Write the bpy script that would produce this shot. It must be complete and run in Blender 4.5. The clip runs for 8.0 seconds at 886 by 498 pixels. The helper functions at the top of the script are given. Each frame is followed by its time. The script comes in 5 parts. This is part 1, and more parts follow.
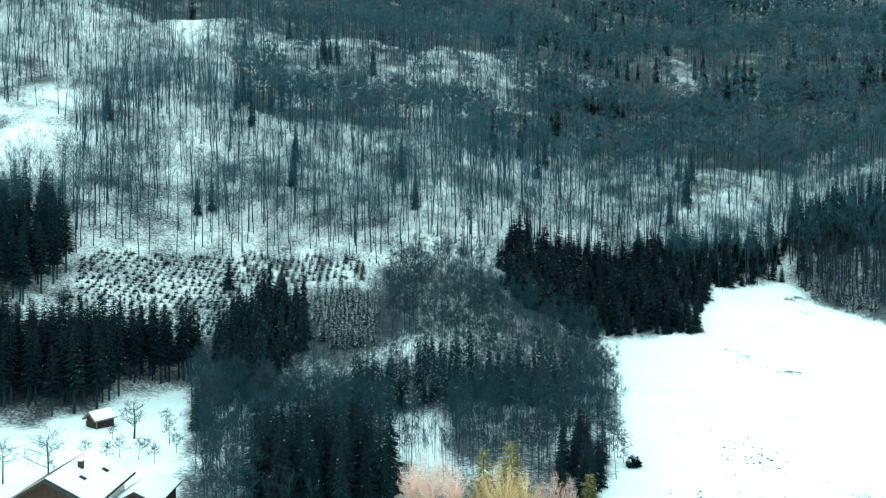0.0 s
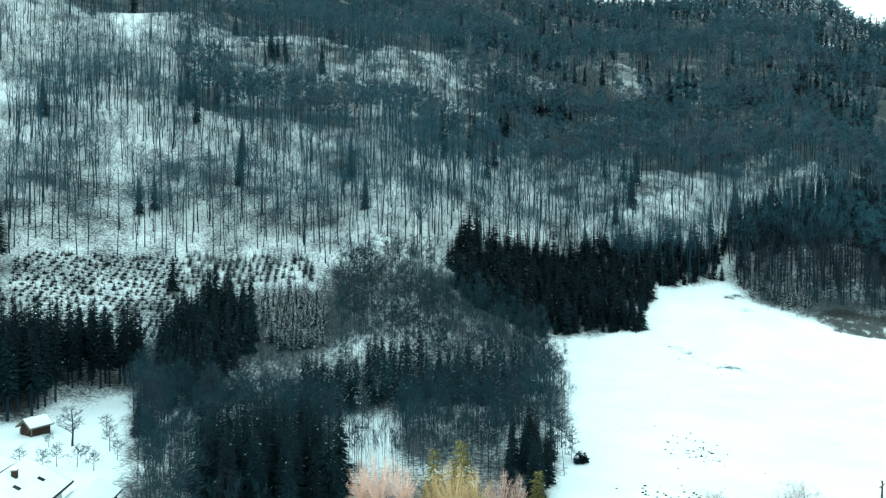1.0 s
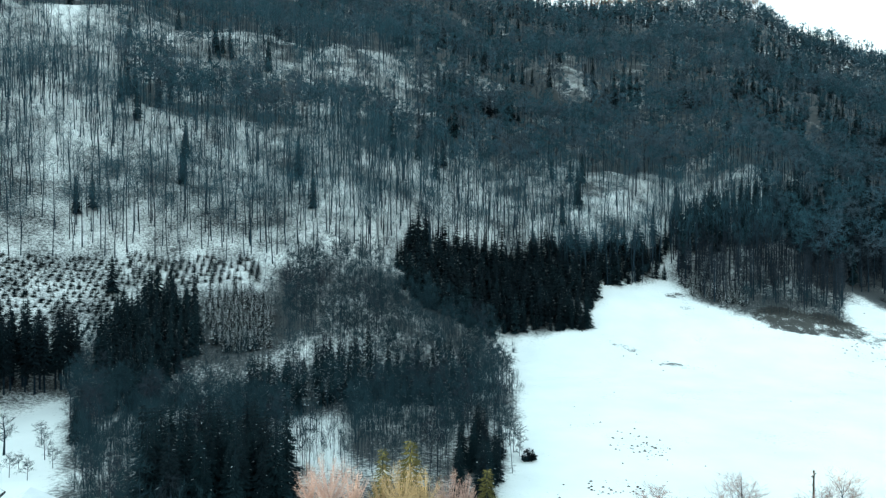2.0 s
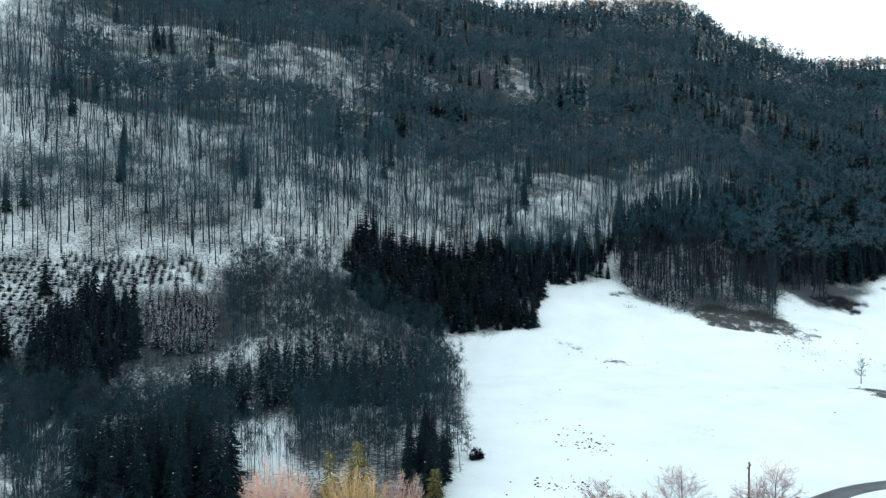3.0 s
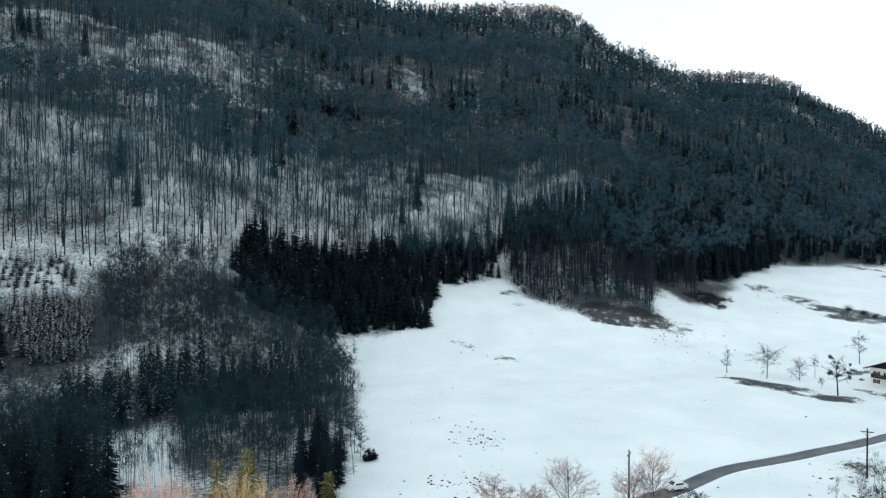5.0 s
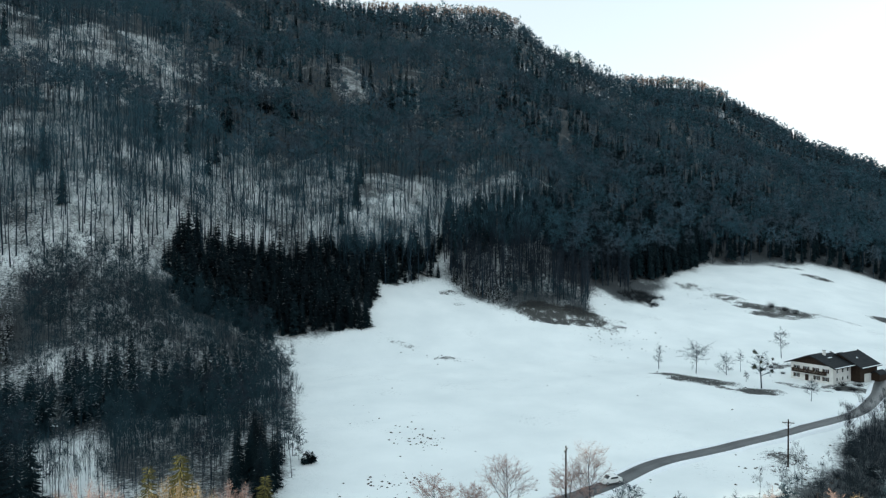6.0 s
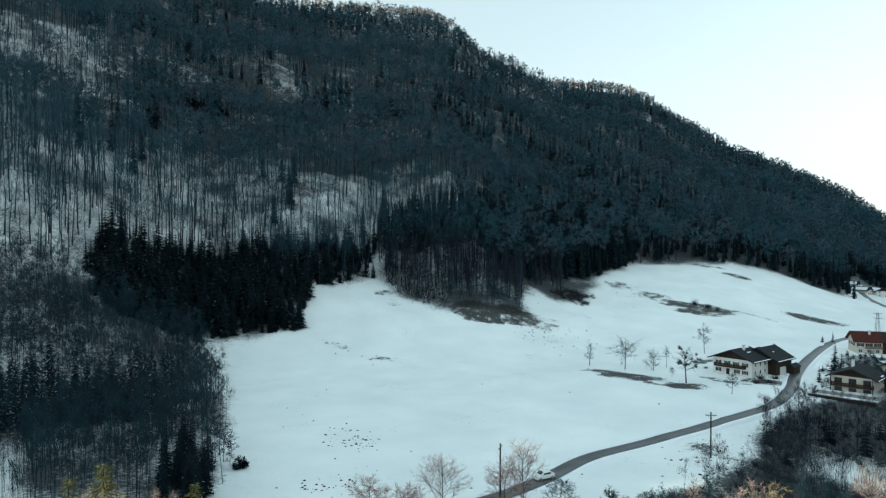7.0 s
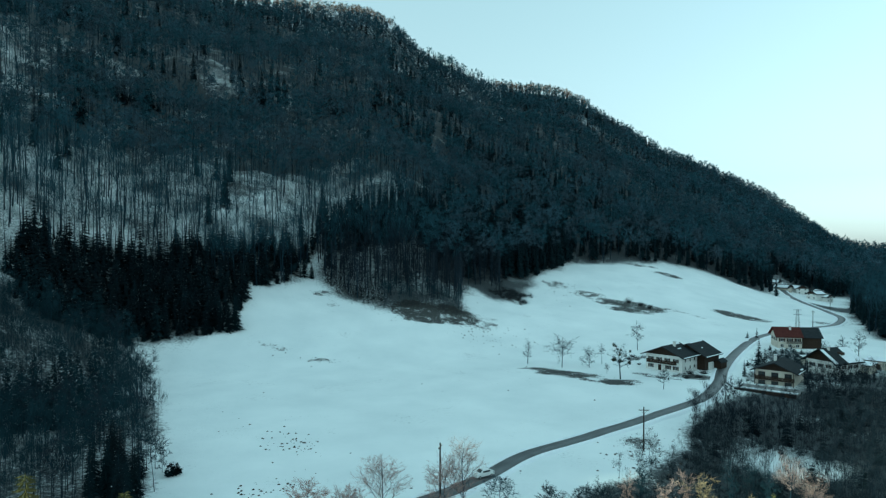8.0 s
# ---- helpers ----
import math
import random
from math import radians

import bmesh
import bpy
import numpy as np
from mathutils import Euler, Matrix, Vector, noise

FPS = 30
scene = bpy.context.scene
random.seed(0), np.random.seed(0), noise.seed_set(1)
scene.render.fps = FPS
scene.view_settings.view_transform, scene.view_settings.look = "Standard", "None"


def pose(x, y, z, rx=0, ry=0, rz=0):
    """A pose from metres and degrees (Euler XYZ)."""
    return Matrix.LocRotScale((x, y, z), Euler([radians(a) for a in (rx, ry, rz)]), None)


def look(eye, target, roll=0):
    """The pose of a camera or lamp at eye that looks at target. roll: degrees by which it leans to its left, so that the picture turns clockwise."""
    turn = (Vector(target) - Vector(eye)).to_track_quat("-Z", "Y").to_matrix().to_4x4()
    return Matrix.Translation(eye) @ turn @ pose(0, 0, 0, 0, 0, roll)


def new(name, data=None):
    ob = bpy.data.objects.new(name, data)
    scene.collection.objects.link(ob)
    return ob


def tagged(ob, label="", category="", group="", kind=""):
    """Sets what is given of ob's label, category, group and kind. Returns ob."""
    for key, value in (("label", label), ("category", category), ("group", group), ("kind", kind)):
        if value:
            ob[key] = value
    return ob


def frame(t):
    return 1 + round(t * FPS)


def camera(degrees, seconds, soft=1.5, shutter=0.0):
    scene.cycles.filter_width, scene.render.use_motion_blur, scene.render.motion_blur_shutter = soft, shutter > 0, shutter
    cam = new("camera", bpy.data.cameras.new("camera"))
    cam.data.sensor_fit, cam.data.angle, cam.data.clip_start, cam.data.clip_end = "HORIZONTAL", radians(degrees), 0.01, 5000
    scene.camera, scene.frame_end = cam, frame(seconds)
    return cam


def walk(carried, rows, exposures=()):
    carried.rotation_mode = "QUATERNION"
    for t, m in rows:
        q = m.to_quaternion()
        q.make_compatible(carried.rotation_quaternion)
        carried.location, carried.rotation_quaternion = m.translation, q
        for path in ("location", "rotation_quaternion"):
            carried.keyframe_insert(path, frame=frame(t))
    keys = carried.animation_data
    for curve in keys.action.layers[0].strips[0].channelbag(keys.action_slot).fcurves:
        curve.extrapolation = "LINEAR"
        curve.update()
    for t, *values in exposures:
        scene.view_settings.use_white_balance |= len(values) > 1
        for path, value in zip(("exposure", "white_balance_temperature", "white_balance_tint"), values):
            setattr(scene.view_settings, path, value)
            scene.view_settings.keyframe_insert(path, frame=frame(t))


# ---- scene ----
EYE = 45.0
PITCH = -0.68
cam = camera(65.7, 8.0, 1.25)
YAW = [
    (0.0, 0.0), (0.5, -2.10), (1.0, -4.17), (1.5, -6.27), (3.0, -12.78), (3.5, -14.96), (4.0, -17.2),
    (5.5, -24.09), (6.0, -26.71), (6.5, -29.4), (7.0, -32.11), (7.5, -34.81), (8.0, -37.14),
]
EXPOSURES = [(0.0, 2.72, 5300, -28), (1.5, 2.38, 5400, -22), (3.5, 1.98, 5750, -5), (5.5, 1.68, 5800, -5), (6.5, 1.47, 5600, -11), (7.2, 1.33, 5300, -18), (8.0, 1.12, 4750, -31)]
walk(cam, [(t, pose(0, 0, EYE, 90 + PITCH, 0, yaw)) for t, yaw in YAW], EXPOSURES)
SUN_BEARING, SUN_HEIGHT = -65.0, 15.8
world = bpy.data.worlds.new("winter_sky")
scene.world = world
world.use_nodes = True
sky = world.node_tree.nodes.new("ShaderNodeTexSky")
sky.sky_type, sky.sun_disc = "NISHITA", False
sky.sun_elevation, sky.sun_rotation = radians(SUN_HEIGHT), radians(SUN_BEARING)
sky.air_density, sky.dust_density, sky.ozone_density, sky.altitude = 1.0, 1.0, 1.5, 700
back = world.node_tree.nodes["Background"]
pale = world.node_tree.nodes.new("ShaderNodeHueSaturation")  # high thin cloud
pale.inputs["Saturation"].default_value = 0.18
world.node_tree.links.new(sky.outputs[0], pale.inputs["Color"])
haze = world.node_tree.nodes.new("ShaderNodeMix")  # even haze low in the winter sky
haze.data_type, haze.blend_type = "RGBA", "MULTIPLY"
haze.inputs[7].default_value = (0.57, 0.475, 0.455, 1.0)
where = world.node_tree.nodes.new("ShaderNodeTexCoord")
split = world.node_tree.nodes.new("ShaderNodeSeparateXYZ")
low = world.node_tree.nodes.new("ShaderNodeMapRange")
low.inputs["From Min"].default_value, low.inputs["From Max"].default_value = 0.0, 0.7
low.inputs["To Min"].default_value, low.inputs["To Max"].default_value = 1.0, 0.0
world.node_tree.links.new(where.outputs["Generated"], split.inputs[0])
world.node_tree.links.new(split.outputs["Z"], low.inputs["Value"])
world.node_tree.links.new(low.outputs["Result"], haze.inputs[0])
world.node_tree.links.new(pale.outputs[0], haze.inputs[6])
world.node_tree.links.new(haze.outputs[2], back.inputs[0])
back.inputs[1].default_value = 0.15
lamp = bpy.data.lights.new("sun", "SUN")
lamp.energy, lamp.angle, lamp.color = 3.5, radians(0.53), (1.0, 0.83, 0.62)
sun = new("sun", lamp)
sun.matrix_world = look((0, 0, 0), (-math.sin(radians(SUN_BEARING)), -math.cos(radians(SUN_BEARING)), -math.tan(radians(SUN_HEIGHT))))
# ---- the lie of the land: bearing from the drone's stand (degrees, right is plus) and distance (metres) ----
BEARING = [-180, -100, -75, -62, -58, -57, -56, -54, -52, -40, -20, 0, 8, 13, 20, 25, 30, 33, 35, 37, 40, 43, 45, 48, 52, 55, 60, 63, 67, 75, 100, 180]
RISE = [500, 400, 175, 175, 176, 176, 176, 177, 178, 180, 200, 165, 190, 235, 235, 238, 242, 244, 246, 247, 250, 252, 253, 255, 264, 270, 300, 312, 330, 350, 400, 500]
FOOT = [800, 700, 270, 275, 277, 277, 278, 279, 280, 285, 290, 260, 290, 320, 300, 325, 334, 331, 331, 336, 347, 385, 410, 450, 465, 480, 510, 560, 600, 640, 700, 800]
FOOT_Z = [30, 30, 30, 34, 36, 37, 38, 39, 40, 42, 40, 38, 36, 34, 24.5, 28, 28.5, 28, 27, 25, 22.5, 25, 28, 31, 30, 29, 20, 11, 2, 1, 20, 30]
RIDGE = [1500, 1300, 700, 700, 700, 700, 700, 700, 700, 720, 800, 850, 870, 880, 900, 921, 939, 948, 960, 1090, 1120, 1150, 1170, 1195, 1230, 1250, 1280, 1288, 1306, 1400, 1400, 1500]
# the unseen heights from -75 to -52 are shaped to set the shadow's edge
RIDGE_Z = [150, 130, 142, 152, 162, 166, 184, 222, 248, 325, 395, 372, 358, 349, 340, 346, 349, 339, 300, 327, 299, 289, 294, 285, 231, 189, 143, 106, 29, 3, 60, 150]
FINE = np.arange(-180, 180.01, 0.5)
BELL = np.exp(-0.5 * (np.arange(-5, 5.01, 0.5) / 0.9) ** 2)
BELL /= BELL.sum()


def around(values):
    """A table over the bearing, smoothed."""
    raw = np.interp(FINE, BEARING, values)
    return np.convolve(np.pad(raw, 10, mode="wrap"), BELL, mode="valid")


TABLES = [around(v) for v in (RISE, FOOT, FOOT_Z, RIDGE, RIDGE_Z)]


def swell(x, y, size, seed=0):
    """Soft rolling noise of about -1 to 1, with hummocks about size metres wide."""
    out = 0
    for n in range(6):
        a = 1.7 * n + 0.9 * seed + 0.4
        k = 6.28 / size * (0.6 + 0.22 * n)
        out = out + np.sin(k * (x * np.cos(a) + y * np.sin(a)) + 2.3 * n + 5.1 * seed + 1.3 * np.sin(0.4 * k * (y * np.cos(a) - x * np.sin(a)) + n))
    return out / 3.2


SHADE_KNOLL = 20.0


def ground_z(x, y):
    """Height of the land at a place (numbers or arrays)."""
    x, y = np.asarray(x, float), np.asarray(y, float)
    r, b = np.hypot(x, y), np.degrees(np.arctan2(x, y))
    rise, foot, foot_z, ridge, ridge_z = (np.interp(b, FINE, v) for v in TABLES)
    low = np.clip((r - rise) / (foot - rise), 0, 1)
    s = np.clip((r - foot) / (ridge - foot), 0, 1)
    bench = 0.012 * np.sin(6.28 * (3.1 * s + 0.12 * swell(x, y, 400, 3))) * np.clip(s * 6, 0, 1) * np.clip((1 - s) * 5, 0, 1)
    z = 2 + (foot_z - 2) * low**1.25 + (ridge_z - foot_z) * (1.1 * s - 0.1 * s * s + bench)
    z = z - np.clip(0.4 * (r - ridge), 0, ridge_z * 0.8)
    z = z + swell(x, y, 26, 2) * (0.25 + 1.0 * np.clip(s * 12, 0, 1)) + swell(x, y, 140, 1) * (0.4 + 7 * np.clip(s * 2.5, 0, 1)) * (1 - 0.75 * np.clip((s - 0.7) * 4, 0, 1))
    # the ravine with the brook, below the hamlet
    drop = np.clip((b - 50) / 12, 0, 1) ** 2 * np.clip((215 - r) / 40, 0, 1) * np.clip((r - 60) / 40, 0, 1)
    # added steep crown high above the wood, unseen, to keep sun off the slope
    z = z + 75 * np.clip((s - 0.74) / 0.26, 0, 1) * np.clip((b + 48) / 10, 0, 1) * np.clip((16 - b) / 8, 0, 1) * (r < ridge + 400)
    # an added, unseen knoll towards the sun, to shade the near field
    shade_knoll = np.exp(-(((0.423 * x + 0.906 * y - 92.5) / 8.5) ** 2) - ((0.906 * x - 0.423 * y + 419) / 45) ** 2)
    return z - 5 * drop + SHADE_KNOLL * shade_knoll


def place(b, r, lift=0.0):
    """The point of the land at a bearing and a distance."""
    x, y = r * math.sin(radians(b)), r * math.cos(radians(b))
    return Vector((x, y, float(ground_z(x, y)) + lift))
# ---- materials ----
class Nodes:
    """A small helper to wire a node material."""

    def __init__(self, name, rough=0.9, spec=0.2):
        self.mat = bpy.data.materials.new(name)
        self.mat.use_nodes = True
        self.tree = self.mat.node_tree
        self.bsdf = self.tree.nodes["Principled BSDF"]
        self.bsdf.inputs["Roughness"].default_value = rough
        self.bsdf.inputs["Specular IOR Level"].default_value = spec

    def node(self, kind, **values):
        n = self.tree.nodes.new(kind)
        for key, value in values.items():
            n.inputs[key.replace("_", " ")].default_value = value
        return n

    def link(self, a, b):
        self.tree.links.new(a, b)

    def noise(self, scale, detail=4.0, rough=0.55, coords=None):
        n = self.node("ShaderNodeTexNoise", Scale=scale, Detail=detail, Roughness=rough)
        if coords is None:
            coords = self.node("ShaderNodeNewGeometry").outputs["Position"]
        self.link(coords, n.inputs["Vector"])
        return n.outputs["Fac"]

    def ramp(self, fac, stops):
        n = self.tree.nodes.new("ShaderNodeValToRGB")
        while len(n.color_ramp.elements) < len(stops):
            n.color_ramp.elements.new(0.5)
        for e, (p, c) in zip(n.color_ramp.elements, stops):
            e.position, e.color = p, (*c, 1) if not isinstance(c, float) else (c, c, c, 1)
        self.link(fac, n.inputs[0])
        return n.outputs[0]

    def mix(self, fac, a, b):
        n = self.tree.nodes.new("ShaderNodeMix")
        n.data_type = "RGBA"
        for value, socket in ((fac, n.inputs[0]), (a, n.inputs[6]), (b, n.inputs[7])):
            if isinstance(value, bpy.types.NodeSocket):
                self.link(value, socket)
            else:
                socket.default_value = value if isinstance(value, float) else (*value, 1)
        return n.outputs[2]

    def math(self, kind, a, b=0.5):
        n = self.tree.nodes.new("ShaderNodeMath")
        n.operation = kind
        for value, socket in ((a, n.inputs[0]), (b, n.inputs[1])):
            if isinstance(value, bpy.types.NodeSocket):
                self.link(value, socket)
            else:
                socket.default_value = value
        return n.outputs[0]

    def bump(self, height, strength=0.4, distance=0.1):
        n = self.node("ShaderNodeBump", Strength=strength, Distance=distance)
        self.link(height, n.inputs["Height"])
        self.link(n.outputs[0], self.bsdf.inputs["Normal"])

    def colour(self, socket):
        self.link(socket, self.bsdf.inputs["Base Color"])
        return self.mat


def speckled(name, dark, light, scale, rough=0.9, spec=0.15, fine=6.0, bump=0.0, own=0.0):
    """A surface between two colours, varied at two scales; own: how far each object of its own differs."""
    n = Nodes(name, rough, spec)
    fac = n.math("ADD", n.math("MULTIPLY", n.noise(scale), 0.6), n.math("MULTIPLY", n.noise(scale * fine), 0.4))
    if own:
        rnd = n.tree.nodes.new("ShaderNodeObjectInfo").outputs["Random"]
        fac = n.math("ADD", fac, n.math("MULTIPLY", n.math("SUBTRACT", rnd, 0.5), own))
    if bump:
        n.bump(n.noise(scale * fine), bump, 0.05)
    return n.colour(n.ramp(fac, [(0.32, dark), (0.68, light)]))


def snow_material():
    n = Nodes("snow_ground", 0.75, 0.25)
    litter_shade = n.node("ShaderNodeAttribute")
    litter_shade.attribute_name = "litter_shade"
    bare = n.node("ShaderNodeAttribute")
    bare.attribute_name = "bare"
    white = n.ramp(n.noise(0.05, 5), [(0.3, (0.77, 0.79, 0.785)), (0.7, (0.89, 0.90, 0.885))])
    brown = n.ramp(n.noise(1.5), [(0.3, (0.012, 0.016, 0.020)), (0.7, (0.040, 0.045, 0.048))])
    grass = n.ramp(n.noise(1.1), [(0.3, (0.006, 0.007, 0.007)), (0.7, (0.024, 0.022, 0.017))])
    patch = n.math("ADD", n.math("MULTIPLY", n.noise(1.3, 6, 0.8), 0.62), n.math("MULTIPLY", n.noise(0.07, 5), 0.38))
    through_snow = n.ramp(n.math("ADD", patch, n.math("MULTIPLY", litter_shade.outputs["Fac"], 0.2)), [(0.53, 0.0), (0.69, 0.97)])
    col = n.mix(through_snow, white, brown)
    ragged = n.math("ADD", n.math("MULTIPLY", n.math("SUBTRACT", n.noise(0.2, 5, 0.65), 0.5), 4.2), n.math("MULTIPLY", n.math("SUBTRACT", n.noise(1.9, 8, 0.9), 0.5), 6.0))
    frayed = n.ramp(n.math("MULTIPLY", bare.outputs["Fac"], n.math("ADD", ragged, 1.0)), [(0.5, 0.0), (0.6, 0.95)])
    n.bump(n.noise(0.3, 7, 0.7), 0.8, 0.35)
    return n.colour(n.mix(frayed, col, grass))


SNOW = snow_material()
BRANCH_SNOW = speckled("branch_snow", (0.72, 0.75, 0.78), (0.88, 0.89, 0.9), 0.6, 0.8)
ROOF_SNOW = speckled("roof_snow", (0.78, 0.8, 0.82), (0.88, 0.89, 0.9), 0.4, 0.8, bump=0.3)
BARK = speckled("bark", (0.008, 0.016, 0.025), (0.024, 0.042, 0.060), 0.08, own=0.3)
TWIG = speckled("twig", (0.008, 0.021, 0.028), (0.023, 0.047, 0.060), 0.05, own=0.3)
BEECH_TWIG = speckled("beech_twig", (0.021, 0.048, 0.064), (0.048, 0.098, 0.124), 0.05)
WARM_TWIG = speckled("brown_twig", (0.037, 0.054, 0.070), (0.076, 0.104, 0.128), 0.05)
PALE_TWIG = speckled("pale_twig", (0.038, 0.068, 0.090), (0.078, 0.126, 0.16), 0.05)
# darker copy of the twig: the thickets' shade is put into its colour
SHADED_TWIG = speckled("shaded_twig", (0.004, 0.008, 0.013), (0.011, 0.018, 0.027), 0.05)
# ordinary twigs with warm sunlight painted into their colours
SUNLIT_GOLD_TWIG = speckled("sunlit_gold_twig", (0.27, 0.19, 0.10), (0.44, 0.33, 0.19), 0.3, own=0.2)
SUNLIT_PINK_TWIG = speckled("sunlit_pink_twig", (0.30, 0.20, 0.17), (0.48, 0.34, 0.30), 0.3, own=0.2)
# twig of the crest, its orange sunlight put into the colour
SUNLIT_CREST_TWIG = speckled("sunlit_crest_twig", (0.10, 0.07, 0.055), (0.2, 0.14, 0.11), 0.08)
LARCH_TWIG = speckled("larch_twig", (0.012, 0.017, 0.024), (0.03, 0.038, 0.05), 0.1, own=0.3)
NEEDLE = speckled("needles", (0.002, 0.006, 0.009), (0.006, 0.018, 0.023), 0.12, own=0.3)
# brighter, yellower copy of the needles, with the sunlight in the colour
SUNLIT_NEEDLE = speckled("sunlit_needles", (0.055, 0.055, 0.018), (0.15, 0.13, 0.045), 0.5, own=0.2)
BRUSH = speckled("brush", (0.012, 0.016, 0.020), (0.032, 0.036, 0.040), 0.3)
PLASTER = speckled("white_plaster", (0.62, 0.6, 0.56), (0.78, 0.77, 0.74), 0.7, bump=0.1)
CREAM = speckled("cream_plaster", (0.48, 0.43, 0.36), (0.6, 0.55, 0.47), 0.7, bump=0.1)
DARK_WOOD = speckled("dark_wood", (0.02, 0.014, 0.010), (0.05, 0.032, 0.022), 2.0, 0.8, bump=0.3, own=0.2)
GREY_WOOD = speckled("weathered_wood", (0.10, 0.09, 0.08), (0.2, 0.18, 0.16), 2.0, 0.85, bump=0.3)
SLATE = speckled("dark_roof_tiles", (0.018, 0.021, 0.024), (0.04, 0.043, 0.046), 1.2, 0.9, 0.08, bump=0.4)
RED_TILE = speckled("red_roof_tiles", (0.05, 0.017, 0.014), (0.09, 0.03, 0.026), 1.2, 0.9, 0.08, bump=0.4)
WINDOW_GLASS = speckled("window_glass", (0.012, 0.014, 0.016), (0.03, 0.034, 0.038), 0.5, 0.08, 0.5)
WHITE_PAINT = speckled("white_paint", (0.7, 0.7, 0.68), (0.8, 0.8, 0.78), 1.0, 0.5)
CONCRETE = speckled("grey_concrete", (0.16, 0.155, 0.15), (0.3, 0.29, 0.28), 0.6, bump=0.2)
ASPHALT = speckled("wet_asphalt", (0.05, 0.052, 0.054), (0.12, 0.122, 0.125), 0.25, 0.45, 0.4, fine=20, bump=0.15)
METAL = speckled("galvanised_metal", (0.2, 0.2, 0.2), (0.34, 0.34, 0.34), 1.0, 0.45, 0.5)
RUBBER = speckled("black_rubber", (0.012, 0.012, 0.012), (0.03, 0.03, 0.03), 2.0)
EARTH = speckled("dark_earth", (0.03, 0.024, 0.018), (0.08, 0.062, 0.045), 1.5)
MISTLETOE = speckled("dark_clumps", (0.02, 0.024, 0.014), (0.05, 0.055, 0.03), 1.0)
# ---- zones of the land, as outlines of bearing and distance ----
FIELD = [(13.1, 60), (13.1, 117), (13.8, 133), (13.5, 153), (15.1, 172), (13.1, 236), (12.6, 254), (15.9, 262), (20, 267), (20.6, 301), (23, 309), (25.8, 320),
         (26.5, 336), (27.2, 322), (28.7, 306), (32, 296), (38.8, 300), (39.5, 345), (41.3, 334), (44, 337), (44.7, 395), (47.7, 445), (50.4, 454), (54, 478), (57.8, 502),
         (60.6, 494), (64, 506), (67.6, 470), (68.2, 420), (69.2, 365), (72, 330), (71, 262), (60, 206), (57.4, 186), (56.5, 158), (54, 135), (44, 105), (30, 95), (20, 60)]
YARD = [(-50, 185), (-33, 187), (-26.5, 190), (-25.2, 203), (-20.5, 203), (-21, 160), (-21.8, 122), (-22, 60), (-50, 60)]
PLANTATION = [(-29.5, 248), (-27.4, 284), (-26, 290), (-16.4, 284), (-16.2, 262), (-17.4, 243), (-18.5, 232)]
CLOSE_PLANTATION = [(-16.2, 284), (-12, 276), (-6.6, 268), (-6.4, 253), (-12, 257), (-16.2, 264)]
NEAR_CLEARING = [(-4.7, 130), (-4.4, 164), (-1.2, 166), (0.6, 158), (0.9, 130)]
RAVINE_CLEARING = [(59.5, 157), (60, 170), (68.5, 171), (69, 160), (64, 153)]
VILLAGE = [(62.8, 512), (62.8, 590), (68, 590), (67.6, 500)]


GARDENS = [(61.2, 232), (61.0, 262), (62.5, 300), (66, 300), (69.5, 285), (69.5, 246), (67, 236), (65, 222), (64, 232)]


def inside(outline, b, r, rough=1.0):
    """Which of the places (arrays of bearing and distance) lie in an outline, whose edge wanders by some metres."""
    b, r = np.asarray(b, float), np.asarray(r, float)
    x, y = r * np.sin(np.radians(b)), r * np.cos(np.radians(b))
    b = b + rough * 75 / np.maximum(r, 60) * (swell(x, y, 15, 11) + 0.7 * swell(x, y, 5, 12))
    r = r + rough * 2.0 * swell(x, y, 13, 13)
    hit = np.zeros(b.shape, bool)
    for (b0, r0), (b1, r1) in zip(outline, outline[1:] + outline[:1]):
        cross = (r0 > r) != (r1 > r)
        if r1 != r0:
            hit ^= cross & (b < b0 + (r - r0) * (b1 - b0) / (r1 - r0))
    return hit


# open patches in the woods of the slope: bearing, distance, half length across the slope, half width
CLEARINGS = [(-20.4, 484, 16, 30), (-28.6, 396, 30, 26), (-31, 345, 26, 40), (11.7, 523, 8, 14), (19.5, 536, 22, 6), (23.6, 551, 24, 5), (34, 722, 20, 34), (48.9, 990, 22, 30), (50.4, 1002, 24, 24), (46, 1069, 30, 14)]


def clearing(x, y):
    """1 in the middle of an open patch of the slope, 0 outside."""
    out = np.zeros(np.shape(x))
    for b0, r0, across, along in CLEARINGS:
        c, s = math.cos(radians(b0)), math.sin(radians(b0))
        u = np.asarray(x) * c - np.asarray(y) * s
        v = np.asarray(x) * s + np.asarray(y) * c - r0
        out = np.maximum(out, 1.0 - np.sqrt((u / across) ** 2 + (v / along) ** 2))
    return np.clip(out, 0, 1)


# the lower edge of the closed beech wood, above which crowns meet, over the bearing
EDGE_B = [-40, -18, -16, -10.4, 0.8, 6.8, 14.6, 23, 28, 32, 34, 37, 80]
EDGE_R = [470, 470, 356, 352, 346, 356, 380, 384, 400, 406, 380, 300, 300]


